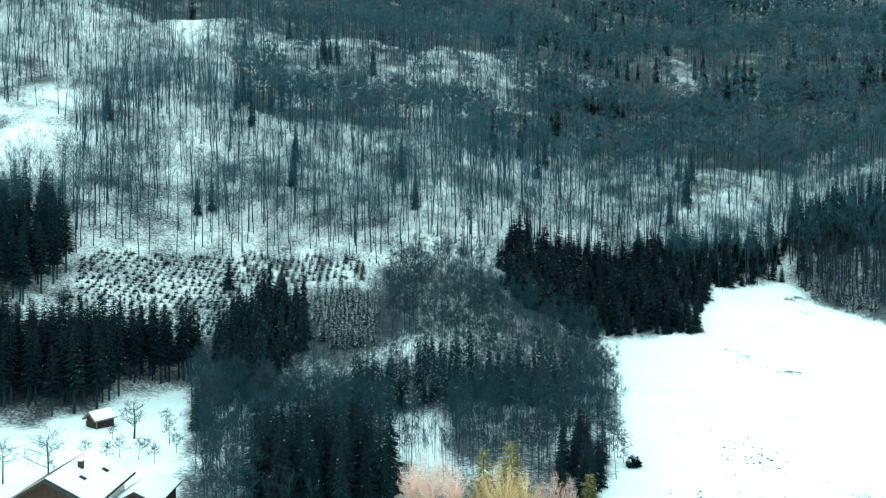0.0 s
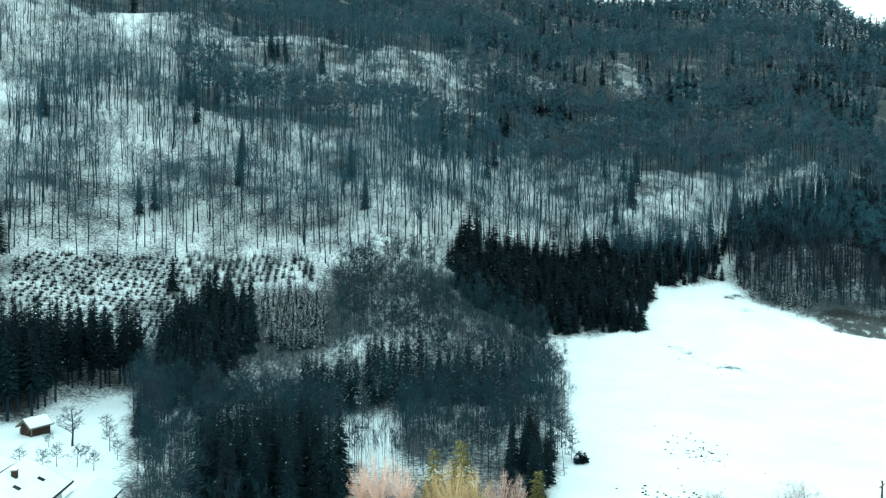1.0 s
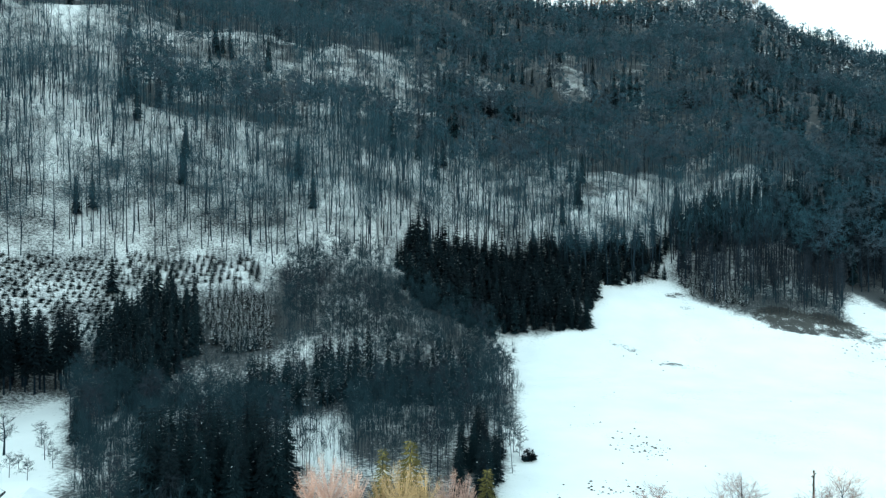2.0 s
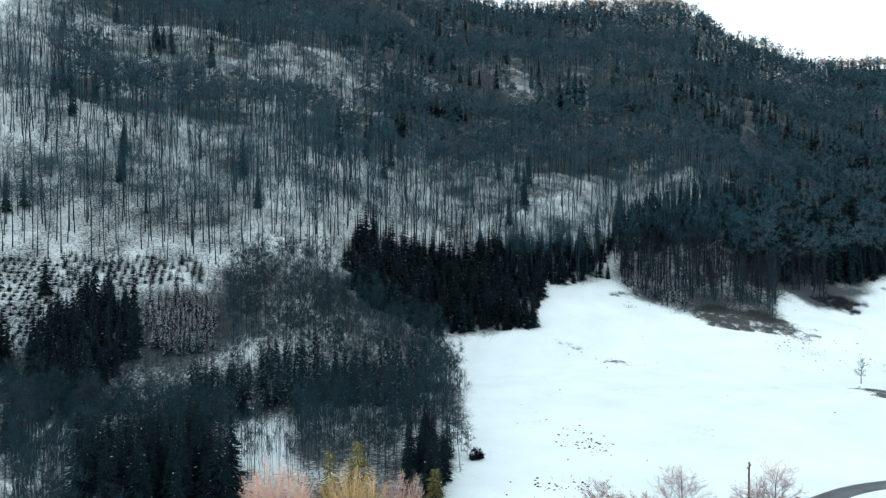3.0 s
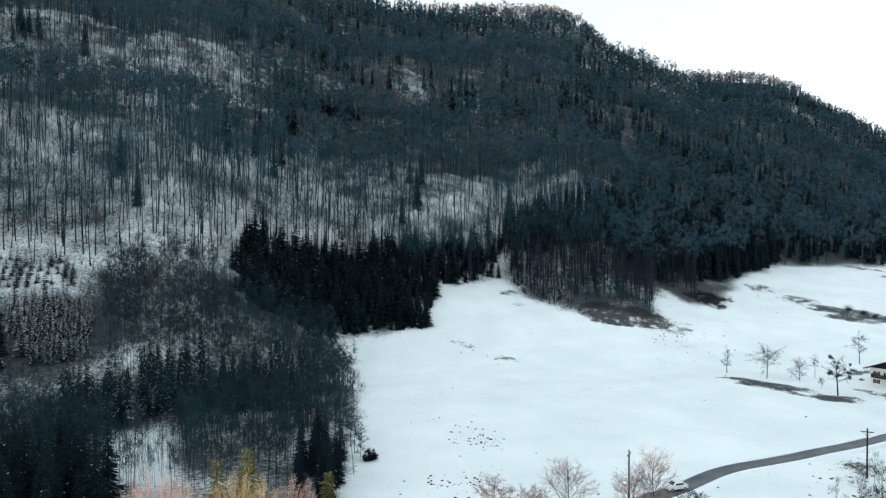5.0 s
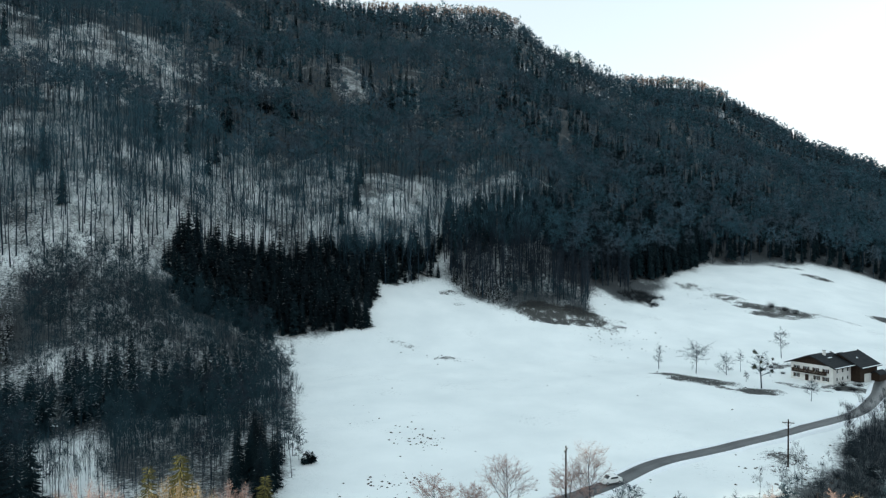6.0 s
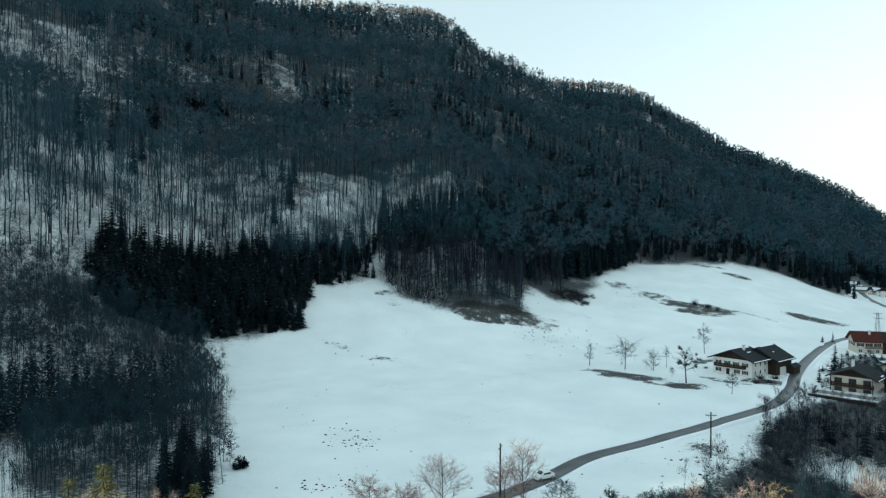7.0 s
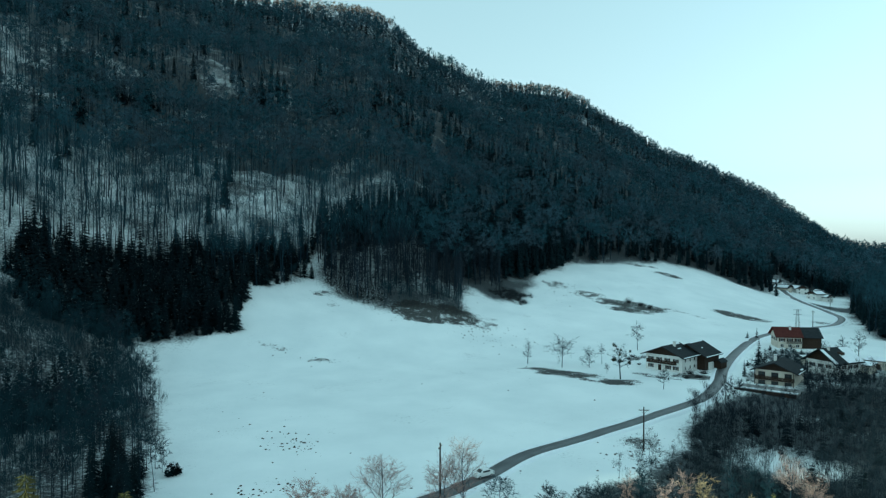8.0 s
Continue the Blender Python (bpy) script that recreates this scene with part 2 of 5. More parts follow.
def closed_wood(x, y, b, r):
    """How closely the trees of the slope stand: 1 where the crowns meet, 0 on the open lower slope."""
    wander = 9 * swell(x, y, 60, 4) + 4 * swell(x, y, 19, 7)
    above = np.clip((r + wander - np.interp(b, EDGE_B, EDGE_R)) / 8, 0, 1)
    gap = np.clip((r + wander - 398) / 10, 0, 1) * np.clip((528 - r + 2 * wander) / 20, 0, 1) * np.clip((9 - b) / 4, 0, 1)
    steep = np.clip((b - 33.5) / 1, 0, 1) * np.clip((41 - b) / 1, 0, 1) * np.clip((r - 372) / 6, 0, 1) * np.clip((402 - r) / 6, 0, 1)
    return above * (1 - 0.72 * gap - 0.6 * steep)


def numpy_mesh(name, verts, faces, materials, index=None, smooth=False):
    """A mesh from arrays of vertices (n, 3) and faces (n, 3 or 4)."""
    mesh = bpy.data.meshes.new(name)
    side = faces.shape[1]
    mesh.vertices.add(len(verts))
    mesh.vertices.foreach_set("co", np.ascontiguousarray(verts, np.float32).ravel())
    mesh.loops.add(faces.size)
    mesh.loops.foreach_set("vertex_index", np.ascontiguousarray(faces, np.int32).ravel())
    mesh.polygons.add(len(faces))
    mesh.polygons.foreach_set("loop_start", np.arange(0, faces.size, side, dtype=np.int32))
    for m in materials:
        mesh.materials.append(m)
    if index is not None:
        mesh.polygons.foreach_set("material_index", np.ascontiguousarray(index, np.int32))
    mesh.polygons.foreach_set("use_smooth", np.full(len(faces), smooth))
    mesh.update(calc_edges=True)
    return mesh


def land():
    bearings = np.unique(np.r_[np.arange(-180, -46, 4), np.arange(-46, 78, 0.5), np.arange(78, 181, 4)])
    bearings = bearings[bearings < 180]
    radii = np.r_[0.02, np.arange(15, 60, 6), np.arange(60, 520, 3.0), np.geomspace(523, 4600, 90)]
    bb, rr = np.meshgrid(np.radians(bearings), radii, indexing="ij")
    x, y = rr * np.sin(bb), rr * np.cos(bb)
    verts = np.stack([x, y, ground_z(x, y)], -1).reshape(-1, 3)
    nb, nr = bb.shape
    i, j = np.meshgrid(np.arange(nb), np.arange(nr - 1), indexing="ij")
    k = (i + 1) % nb
    faces = np.stack([i * nr + j, i * nr + j + 1, k * nr + j + 1, k * nr + j], -1).reshape(-1, 4)
    mesh = numpy_mesh("ground", verts, faces, [SNOW], smooth=True)
    deg, dist = np.degrees(bb), rr
    open_land = inside(FIELD, deg, dist) | inside(YARD, deg, dist) | (dist < 60)
    up = (dist - np.interp(deg, FINE, TABLES[1])) / (np.interp(deg, FINE, TABLES[3]) - np.interp(deg, FINE, TABLES[1]))
    # leaf litter, plus shade put into the ground's colour deep in the woods
    wooded = 0.58 + 0.6 * closed_wood(x, y, deg, dist) * np.clip((dist - np.interp(deg, EDGE_B, EDGE_R) - 22) / 30, 0, 1) + 0.34 * (up < -0.02) + 0.22 * swell(x, y, 60, 9) + 0.12 * swell(x, y, 22, 5) + 0.25 * np.clip((deg - 33) / 6, 0, 1) + 0.9 * np.clip((deg - 52) / 5, 0, 1) * (up < 0)
    wooded = np.clip(wooded, 0, 1.3) - np.where(dist > 480, 2.4, 0.7) * np.clip(clearing(x, y) - 0.2, 0, 1)
    wooded = np.where(inside(GARDENS, deg, dist, 1.5), 0.9, wooded)
    litter_shade = np.where((open_land & ~inside(GARDENS, deg, dist, 1.5)) | inside(NEAR_CLEARING, deg, dist, 2.5) | inside(RAVINE_CLEARING, deg, dist, 2.5) | inside(VILLAGE, deg, dist), -0.3, np.where(inside(PLANTATION, deg, dist, 2.5), 0.55, np.where(inside(CLOSE_PLANTATION, deg, dist, 2.5), 0.3, wooded)))
    for _ in range(2):  # the edge of a wood is no line
        wide = litter_shade.copy()
        wide[1:-1] += litter_shade[:-2] + litter_shade[2:]
        wide[1:-1] /= 3
        litter_shade = wide.copy()
        litter_shade[:, 1:-1] += wide[:, :-2] + wide[:, 2:]
        litter_shade[:, 1:-1] /= 3
    mesh.attributes.new("litter_shade", "FLOAT", "POINT").data.foreach_set("value", litter_shade.ravel().astype(np.float32))
    bare = np.zeros_like(x)
    for b0, r0, along, across, turn, strength in BARE_SPOTS:
        cx, cy = r0 * math.sin(radians(b0)), r0 * math.cos(radians(b0))
        u = (x - cx) * math.cos(radians(turn)) + (y - cy) * math.sin(radians(turn))
        v = (y - cy) * math.cos(radians(turn)) - (x - cx) * math.sin(radians(turn))
        bare = np.maximum(bare, np.clip(strength * np.clip(1.4 - np.sqrt((u / along) ** 2 + (v / across) ** 2), 0, 1), 0, 1.5))
    mesh.attributes.new("bare", "FLOAT", "POINT").data.foreach_set("value", bare.ravel().astype(np.float32))
    return tagged(new("ground", mesh), "snow-covered valley floor and steep wooded hillside", "ground", kind="structure")


# bare grass showing through the snow: bearing, distance, half length, half width, turn, how bare
BARE_SPOTS = [(35.4, 297, 12, 9, -34, 2.4), (38.0, 299, 9, 9, -40, 1.9), (51.0, 362, 9, 6, -58, 1.4), (53.2, 358, 12, 7, -66, 1.7), (52.4, 348, 11, 3.4, -62, 1.4), (60.6, 380, 13, 6, -64, 1.5), (55.3, 453, 9, 5, -60, 1.1), (53.2, 466, 12, 3, -55, 0.9),
              (45.4, 229, 9, 3.0, -62, 1.0), (47.4, 222, 10, 5.2, -64, 1.7), (50.2, 212, 8, 1.6, -66, 0.9), (51.6, 213, 6, 4.4, -60, 1.7), (54.4, 228, 9, 2.4, -85, 1.2), (57.4, 232, 7, 5, -60, 1.2), (53, 262, 9, 3, 10, 1.0)]
SPECKLED_SPOTS = [(27.4, 310, 9, 5, -50, 0.5), (28.0, 300, 5, 4, -40, 0.48), (23.3, 257, 9, 3.0, -52, 0.6), (27.2, 245, 10, 2.8, -30, 0.6), (40.3, 297, 12, 12, -40, 0.48), (46.5, 385, 12, 12, -46, 0.52), (49.0, 372, 13, 9, -55, 0.56), (43.0, 338, 10, 8, -44, 0.5), (66.5, 405, 10, 6, -70, 0.7), (53.5, 150, 8, 14, -50, 0.46), (56.8, 360, 12, 3, -70, 0.55)]
BARE_SPOTS = BARE_SPOTS + SPECKLED_SPOTS
land()
# ---- trees: templates as arrays of vertices, triangles and a material number for each triangle ----
# material numbers: 0 bark, 1 twig or needles, 2 snow
def tube(points, radii, sides=5, mat=0):
    """A tapered, bent tube through points."""
    points = np.asarray(points, float)
    a = np.arange(sides) * 2 * math.pi / sides
    rings = []
    for n, p in enumerate(points):
        d = points[min(n + 1, len(points) - 1)] - points[max(n - 1, 0)]
        d = d / np.linalg.norm(d)
        u = np.cross(d, (0.3, 0.9, 0.2))
        u /= np.linalg.norm(u)
        v = np.cross(d, u)
        rings.append(p + radii[n] * (np.cos(a)[:, None] * u + np.sin(a)[:, None] * v))
    tris = []
    for n in range(len(points) - 1):
        for i in range(sides):
            j = (i + 1) % sides
            p, q, s, t = n * sides + i, n * sides + j, (n + 1) * sides + j, (n + 1) * sides + i
            tris += [(p, q, s), (p, s, t)]
    return np.concatenate(rings), np.array(tris), np.full(len(tris), mat)


def joined(pieces):
    verts, tris, mats, base = [], [], [], 0
    for v, f, m in pieces:
        verts.append(v), tris.append(np.asarray(f) + base), mats.append(m)
        base += len(v)
    return np.concatenate(verts), np.concatenate(tris), np.concatenate(mats)


def slivers(start, way, length, width, rng, mat=1):
    """Thin triangles from each start along each way."""
    n = len(start)
    side = np.cross(way, rng.normal(size=(n, 3)))
    side /= np.linalg.norm(side, axis=1)[:, None] + 1e-9
    v = np.stack([start - side * width[:, None] / 2, start + side * width[:, None] / 2, start + way * length[:, None]], 1).reshape(-1, 3)
    return v, np.arange(3 * n).reshape(-1, 3), np.full(n, mat)


def unit(v):
    return v / (np.linalg.norm(v, axis=-1, keepdims=True) + 1e-9)


def broadleaf(height, seed, limbs=9, twigs=150, twig=0.07, low=0.42, spread=0.2, sides=5, stout=0.011, levels=2, rise=0.7):
    """A leafless tree: bent trunk, rising limbs, and a haze of fine twigs."""
    rng = np.random.default_rng(seed)
    h = height
    bend = rng.normal(0, 0.012 * h, (5, 2)).cumsum(0)
    heights = np.array([0, 0.25, 0.5, 0.75, 0.93]) * h
    line = np.c_[bend - bend[0], heights]
    trunk = tube(line, np.array([1.25, 0.9, 0.7, 0.4, 0.1]) * stout * h, sides)
    pieces, tips, ways = [], [], []
    for n in range(limbs):
        f = low + (0.9 - low) * (n + rng.random()) / limbs
        p = np.array([np.interp(f * h, heights, line[:, 0]), np.interp(f * h, heights, line[:, 1]), f * h])
        a = n * 2.4 + rng.random()
        out = spread * h * (1.15 - 0.75 * (f - low) / (1 - low)) * rng.uniform(0.7, 1.2)
        up = out * rng.uniform(0.9, 1.6)
        q = p + np.array([math.cos(a) * out * 0.5, math.sin(a) * out * 0.5, up * 0.35])
        e = p + np.array([math.cos(a) * out, math.sin(a) * out, up])
        if e[2] > h:
            e[2] = h * rng.uniform(0.94, 1.0)
        pieces.append(tube([p, q, e], np.array([0.42, 0.26, 0.08]) * stout * h * (1.2 - f * 0.6), 3))
        for k in np.linspace(0.35, 1.0, 5):
            tips.append(q + (e - q) * k)
            ways.append(unit(e - q))
        if levels > 1:
            for _ in range(3):
                s = p + (e - p) * rng.uniform(0.4, 0.85)
                w = unit(unit(e - p) + rng.normal(0, 0.55, 3))
                g = s + w * out * rng.uniform(0.35, 0.6)
                pieces.append(tube([s, g], np.array([0.15, 0.04]) * stout * h, 3))
                tips += [s + (g - s) * k for k in (0.5, 0.8, 1.0)]
                ways += [w] * 3
    for k in np.linspace(0.5, 1, 7):
        tips.append(np.array([*line[-1, :2], 0.93 * h * k]))
        ways.append(np.array([0, 0, 1.0]))
    tips, ways = np.array(tips), np.array(ways)
    pick = rng.integers(0, len(tips), twigs)
    way = unit(ways[pick] * 0.7 + rng.normal(0, 0.42, (twigs, 3)) + (0, 0, rise))
    start = tips[pick] + rng.normal(0, 0.034 * h, (twigs, 3))
    length = rng.uniform(0.07, 0.17, twigs) * h
    pieces.append(slivers(start, way, length, np.full(twigs, twig), rng))
    return trunk, joined(pieces)


def crowned(height, seed, twigs=170, twig=0.3, long=2.3, low=0.52, radius=3.9, lobes=8, sides=3, stout=0.0075, limbs=5, mat=1):
    """A leafless forest tree: a long clear bole under a rounded, lumpy crown of fine twigs."""
    rng = np.random.default_rng(seed)
    h = height
    lean = rng.normal(0, 0.02 * h, 2)
    line = np.array([(0, 0, 0), (*lean * 0.5, 0.45 * h), (*lean, 0.86 * h)])
    trunk = tube(line, np.array([1.2, 0.75, 0.2]) * stout * h, sides)
    middle, deep = np.array([*lean, (low + 1.0) / 2 * h]), (1.0 - low) / 2 * h
    a, up = np.arange(lobes) * 2.4 + rng.normal(0, 0.3, lobes), np.linspace(-0.75, 0.85, lobes) + rng.normal(0, 0.1, lobes)
    out = np.sqrt(np.clip(1 - up * up, 0.1, 1)) * rng.uniform(0.55, 0.8, lobes)
    centre = middle + np.stack([np.cos(a) * out * radius, np.sin(a) * out * radius, up * deep * 0.72], 1)
    fork = np.array([*lean * 0.6, 0.5 * h])
    pieces = []
    if limbs:
        ends = centre[:limbs]
        starts = fork + (0, 0, 1) * rng.uniform(-0.06, 0.22, (limbs, 1)) * h
        pieces.append(slivers(starts, unit(ends - starts), np.linalg.norm(ends - starts, axis=1) * 1.25, np.full(limbs, 0.22), rng, 0))
    pick = rng.integers(0, lobes, twigs)
    way = unit(rng.normal(0, 1, (twigs, 3)) + unit(centre[pick] - middle) * 0.5 + (0, 0, 0.55))
    size = radius * 0.5
    start = centre[pick] + way * size * rng.uniform(0.0, 0.6, (twigs, 1)) + rng.normal(0, 0.12 * size, (twigs, 3))
    pieces.append(slivers(start, way, long * rng.uniform(0.6, 1.2, twigs), np.full(twigs, twig), rng, mat))
    return trunk, joined(pieces)


def branching(height, seed, spread=0.3, low=0.22, boughs=9, stout=0.012, twig=0.035, fine=5, upright=0.5, lift=0.12):
    """A leafless tree with a full, rounded crown: boughs, branches and twigs, each forking from the last."""
    rng = np.random.default_rng(seed)
    h = height
    line = np.array([(0, 0, 0), (*rng.normal(0, 0.01 * h, 2), 0.3 * h), (*rng.normal(0, 0.02 * h, 2), 0.62 * h), (*rng.normal(0, 0.025 * h, 2), 0.92 * h)])
    trunk = tube(line, np.array([1.2, 0.85, 0.5, 0.1]) * stout * h, 7)
    pieces, starts, ways, lengths = [], [], [], []

    def grow(p, way, length, thick, level):
        mid = p + way * length * 0.5 + rng.normal(0, 0.04 * length, 3)
        end = mid + unit(way + (0, 0, lift) + rng.normal(0, 0.12, 3)) * length * 0.5
        pieces.append(tube([p, mid, end], np.array([1.0, 0.7, 0.25]) * thick, 4 if level == 0 else 3) if level < 2 else tube([p, end], np.array([1.0, 0.3]) * thick, 3))
        if level == 2:
            for k in np.linspace(0.2, 1.0, fine):
                starts.append(p + (end - p) * k)
                ways.append(unit(way + rng.normal(0, 0.6, 3) + (0, 0, lift)))
                lengths.append(length * rng.uniform(0.45, 0.9))
            return
        for k in np.linspace(0.25, 1.0, 6 if level == 0 else 5):
            at = p + (mid - p) * k * 2 if k < 0.5 else mid + (end - mid) * (k - 0.5) * 2
            turn = unit(way + rng.normal(0, 0.66, 3) + (0, 0, lift))
            grow(at, turn, length * rng.uniform(0.42, 0.62), thick * 0.5, level + 1)

    for n in range(boughs):
        f = low + (0.86 - low) * n / boughs
        p = np.array([np.interp(f * h, line[:, 2], line[:, 0]), np.interp(f * h, line[:, 2], line[:, 1]), f * h])
        a = n * 2.4 + rng.normal(0, 0.3)
        rise = upright + 1.1 * (f - low)
        length = spread * h * (1.12 - 0.55 * (f - low) / (1 - low)) * rng.uniform(0.8, 1.15)
        grow(p, unit(np.array([math.cos(a), math.sin(a), rise])), length, 0.5 * stout * h * (1.15 - 0.7 * f), 0)
    grow(line[2], np.array([0, 0, 1.0]), 0.36 * h, 0.3 * stout * h, 0)
    starts, ways, lengths = np.array(starts), np.array(ways), np.array(lengths)
    pieces.append(slivers(starts, ways, lengths, np.full(len(starts), twig), rng))
    v, f, m = joined(pieces)
    top, half = v[:, 2].max(), 0.4 * h
    v[:, 2] = np.where(v[:, 2] > half, half + (v[:, 2] - half) * (h - half) / (top - half), v[:, 2])
    return trunk, (v, f, m)


def domed(height, radius, seed, boughs=44, fine=64, twig=0.024, deep=0.3, stout=0.006):
    """A leafless tree whose boughs fan out of one fork to a dense, rounded dome of twigs."""
    rng = np.random.default_rng(seed)
    h = height
    fork = np.array([*rng.normal(0, 0.01 * h, 2), h * (1 - 1.55 * deep)])
    trunk = tube([(0, 0, 0), fork * 0.5, fork, fork + (0, 0, 0.2 * deep * h)], np.array([1.2, 0.9, 0.8, 0.3]) * stout * h, 6)
    pieces = []
    for n in range(boughs):
        a, up = n * 2.4 + rng.normal(0, 0.2), rng.uniform(-0.35, 1.0)
        out = math.sqrt(1 - up * up) * rng.uniform(0.75, 1.08)
        lump = rng.uniform(0.8, 1.05)
        end = np.array([radius * out * math.cos(a) * lump, radius * out * math.sin(a) * lump, h * (1 - deep) + deep * h * up * lump])
        start = fork + (0, 0, rng.uniform(-0.1, 0.2) * deep * h)
        mid = start + (end - start) * 0.5 + rng.normal(0, 0.05 * radius, 3) - (0, 0, 0.05 * h * out * 0.3)
        pieces.append(tube([start, mid, end], np.array([0.4, 0.24, 0.07]) * stout * h, 3))
        k = rng.uniform(0.25, 1.0, fine)[:, None]
        at = np.where(k < 0.5, start + (mid - start) * k * 2, mid + (end - mid) * (k * 2 - 1)) + rng.normal(0, 0.06 * radius, (fine, 3))
        way = unit(unit(end - start) + rng.normal(0, 0.75, (fine, 3)) + (0, 0, 0.15))
        pieces.append(slivers(at, way, rng.uniform(0.12, 0.27, fine) * radius, np.full(fine, twig), rng))
    v, f, m = joined(pieces)
    v[:, 2] = np.minimum(v[:, 2], h + 0.25 * (v[:, 2] - h))
    return trunk, (v, f, m)


def conifer(height, seed, whorls=14, each=8, width=0.17, low=0.08, droop=0.35, snow=0.1, full=0.55, comb=0, thin=1.0, flat=False):
    """A spruce: straight trunk and whorls of drooping boughs, some laden with snow."""
    rng = np.random.default_rng(seed)
    h = height
    trunk = tube([(0, 0, 0), (0, 0, 0.5 * h), (0, 0, 0.99 * h)], np.array([0.016, 0.01, 0.001]) * h, 3 if flat else 5)
    verts, tris, mats = [], [], []
    for n in range(whorls):
        f = low + (0.97 - low) * (n + 0.3 * rng.random()) / whorls
        reach = width * h * (1 - f) ** 0.85 / (1 - low) ** 0.85 + 0.02 * h
        for k in range(each):
            if rng.random() > thin:
                continue
            a = (k + 0.5 * (n % 2)) * 2 * math.pi / each + rng.normal(0, 0.18)
            rr = reach * rng.uniform(0.7, 1.18)
            d, s = np.array([math.cos(a), math.sin(a), 0]), np.array([-math.sin(a), math.cos(a), 0])
            z0 = f * h + rng.normal(0, 0.008 * h)
            base, z = len(verts), np.array([0, 0, 1.0])
            wide = full * rr * rng.uniform(0.7, 1.2)
            lift = -droop * rr * rng.uniform(0.6, 1.3)
            verts += [z * (z0 + 0.05 * rr), d * rr * 0.6 + s * wide / 2 + z * (z0 + lift * 0.55 - 0.1 * rr), d * rr + z * (z0 + lift), d * rr * 0.6 - s * wide / 2 + z * (z0 + lift * 0.55 - 0.1 * rr), d * rr * 0.55 + z * (z0 + lift * 0.4 + 0.04 * rr)]
            laden = 2 if snow > 0.4 and rng.random() < snow else 1
            if flat:
                verts.pop()
                tris += [(base, base + 1, base + 2), (base, base + 2, base + 3)]
                mats += [laden, laden]
            else:
                tris += [(base, base + 1, base + 4), (base + 1, base + 2, base + 4), (base + 2, base + 3, base + 4), (base + 3, base, base + 4)]
                mats += [1, laden, laden, 1] if rng.random() < 0.5 else [laden, 1, 1, laden]
            for c in range(comb):
                g = rng.uniform(0.35, 1.0)
                white = rng.random() < 2.2 * snow
                p = d * rr * g + z * (z0 + lift * g * 0.8 + (0.08 * rr if white else 0.0))
                w = unit(d * 0.6 + s * rng.choice((-1, 1)) * rng.uniform(0.5, 1.2) + z * (rng.uniform(-0.3, 0.0) if white else rng.uniform(-0.7, 0.1)))
                base = len(verts)
                verts += [p - z * 0.03 * rr, p + (d * 0.16 + z * 0.12) * rr if white and snow > 0.1 else p + d * 0.1 * rr, p + w * rr * rng.uniform(0.3, 0.5)]
                tris.append((base, base + 1, base + 2))
                mats.append(2 if white else 1)
    return trunk, (np.array(verts), np.array(tris), np.array(mats))


def larch(height, seed, boughs=90, twig=0.06, width=0.14):
    """A leafless larch: a cone of thin level boughs and hanging twigs."""
    rng = np.random.default_rng(seed)
    h = height
    trunk = tube([(0, 0, 0), (0, 0, 0.5 * h), (0, 0, 0.99 * h)], np.array([0.013, 0.008, 0.001]) * h, 5)
    f = rng.uniform(0.12, 0.99, boughs)
    a = rng.uniform(0, 6.28, boughs)
    way = unit(np.stack([np.cos(a), np.sin(a), rng.uniform(-0.1, 0.45, boughs)], 1))
    reach = (width * (1 - f) ** 0.8 + 0.02) * h * rng.uniform(0.7, 1.2, boughs)
    start = np.stack([0 * f, 0 * f, f * h], 1)
    main = slivers(start, way, reach, np.full(boughs, twig * 1.6), rng)
    pick = rng.integers(0, boughs, boughs * 3)
    s2 = start[pick] + way[pick] * (reach[pick] * rng.uniform(0.3, 1, boughs * 3))[:, None]
    w2 = unit(way[pick] * 0.6 + rng.normal(0, 0.5, (boughs * 3, 3)))
    side = slivers(s2, w2, reach[pick] * rng.uniform(0.25, 0.5, boughs * 3), np.full(boughs * 3, twig), rng)
    return trunk, joined([main, side])


def tuft(height, seed, stems=7, twig=0.05, splay=0.5):
    """A low shrub of thin stems."""
    rng = np.random.default_rng(seed)
    start = rng.normal(0, 0.12 * height, (stems, 3)) * (1, 1, 0)
    way = unit(np.c_[rng.normal(0, splay, (stems, 2)), np.ones(stems)])
    return slivers(start, way, rng.uniform(0.6, 1.1, stems) * height, np.full(stems, twig), rng)


def spread_points(zone, spacing, seed, keep=None, b_range=None, r_range=None):
    """Jittered places in a zone (an outline, or ranges of bearing and distance): x, y, bearing, distance."""
    rng = np.random.default_rng(seed)
    if zone is not None:
        b_range, r_range = (min(p[0] for p in zone), max(p[0] for p in zone)), (min(p[1] for p in zone), max(p[1] for p in zone))
    bs, rs = np.radians(np.linspace(*b_range, 60)), np.array(r_range)
    xs, ys = np.outer(rs, np.sin(bs)), np.outer(rs, np.cos(bs))
    x, y = np.meshgrid(np.arange(xs.min(), xs.max(), spacing), np.arange(ys.min(), ys.max(), spacing))
    x = (x + rng.uniform(-0.48, 0.48, x.shape) * spacing).ravel()
    y = (y + rng.uniform(-0.48, 0.48, y.shape) * spacing).ravel()
    b, r = np.degrees(np.arctan2(x, y)), np.hypot(x, y)
    ok = (b > b_range[0]) & (b < b_range[1]) & (r > r_range[0]) & (r < r_range[1])
    if zone is not None:
        ok &= inside(zone, b, r, 2.0)
    x, y, b, r = x[ok], y[ok], b[ok], r[ok]
    if keep is not None:
        ok = keep(x, y, b, r, rng)
        x, y, b, r = x[ok], y[ok], b[ok], r[ok]
    return np.stack([x, y, b, r], 1)


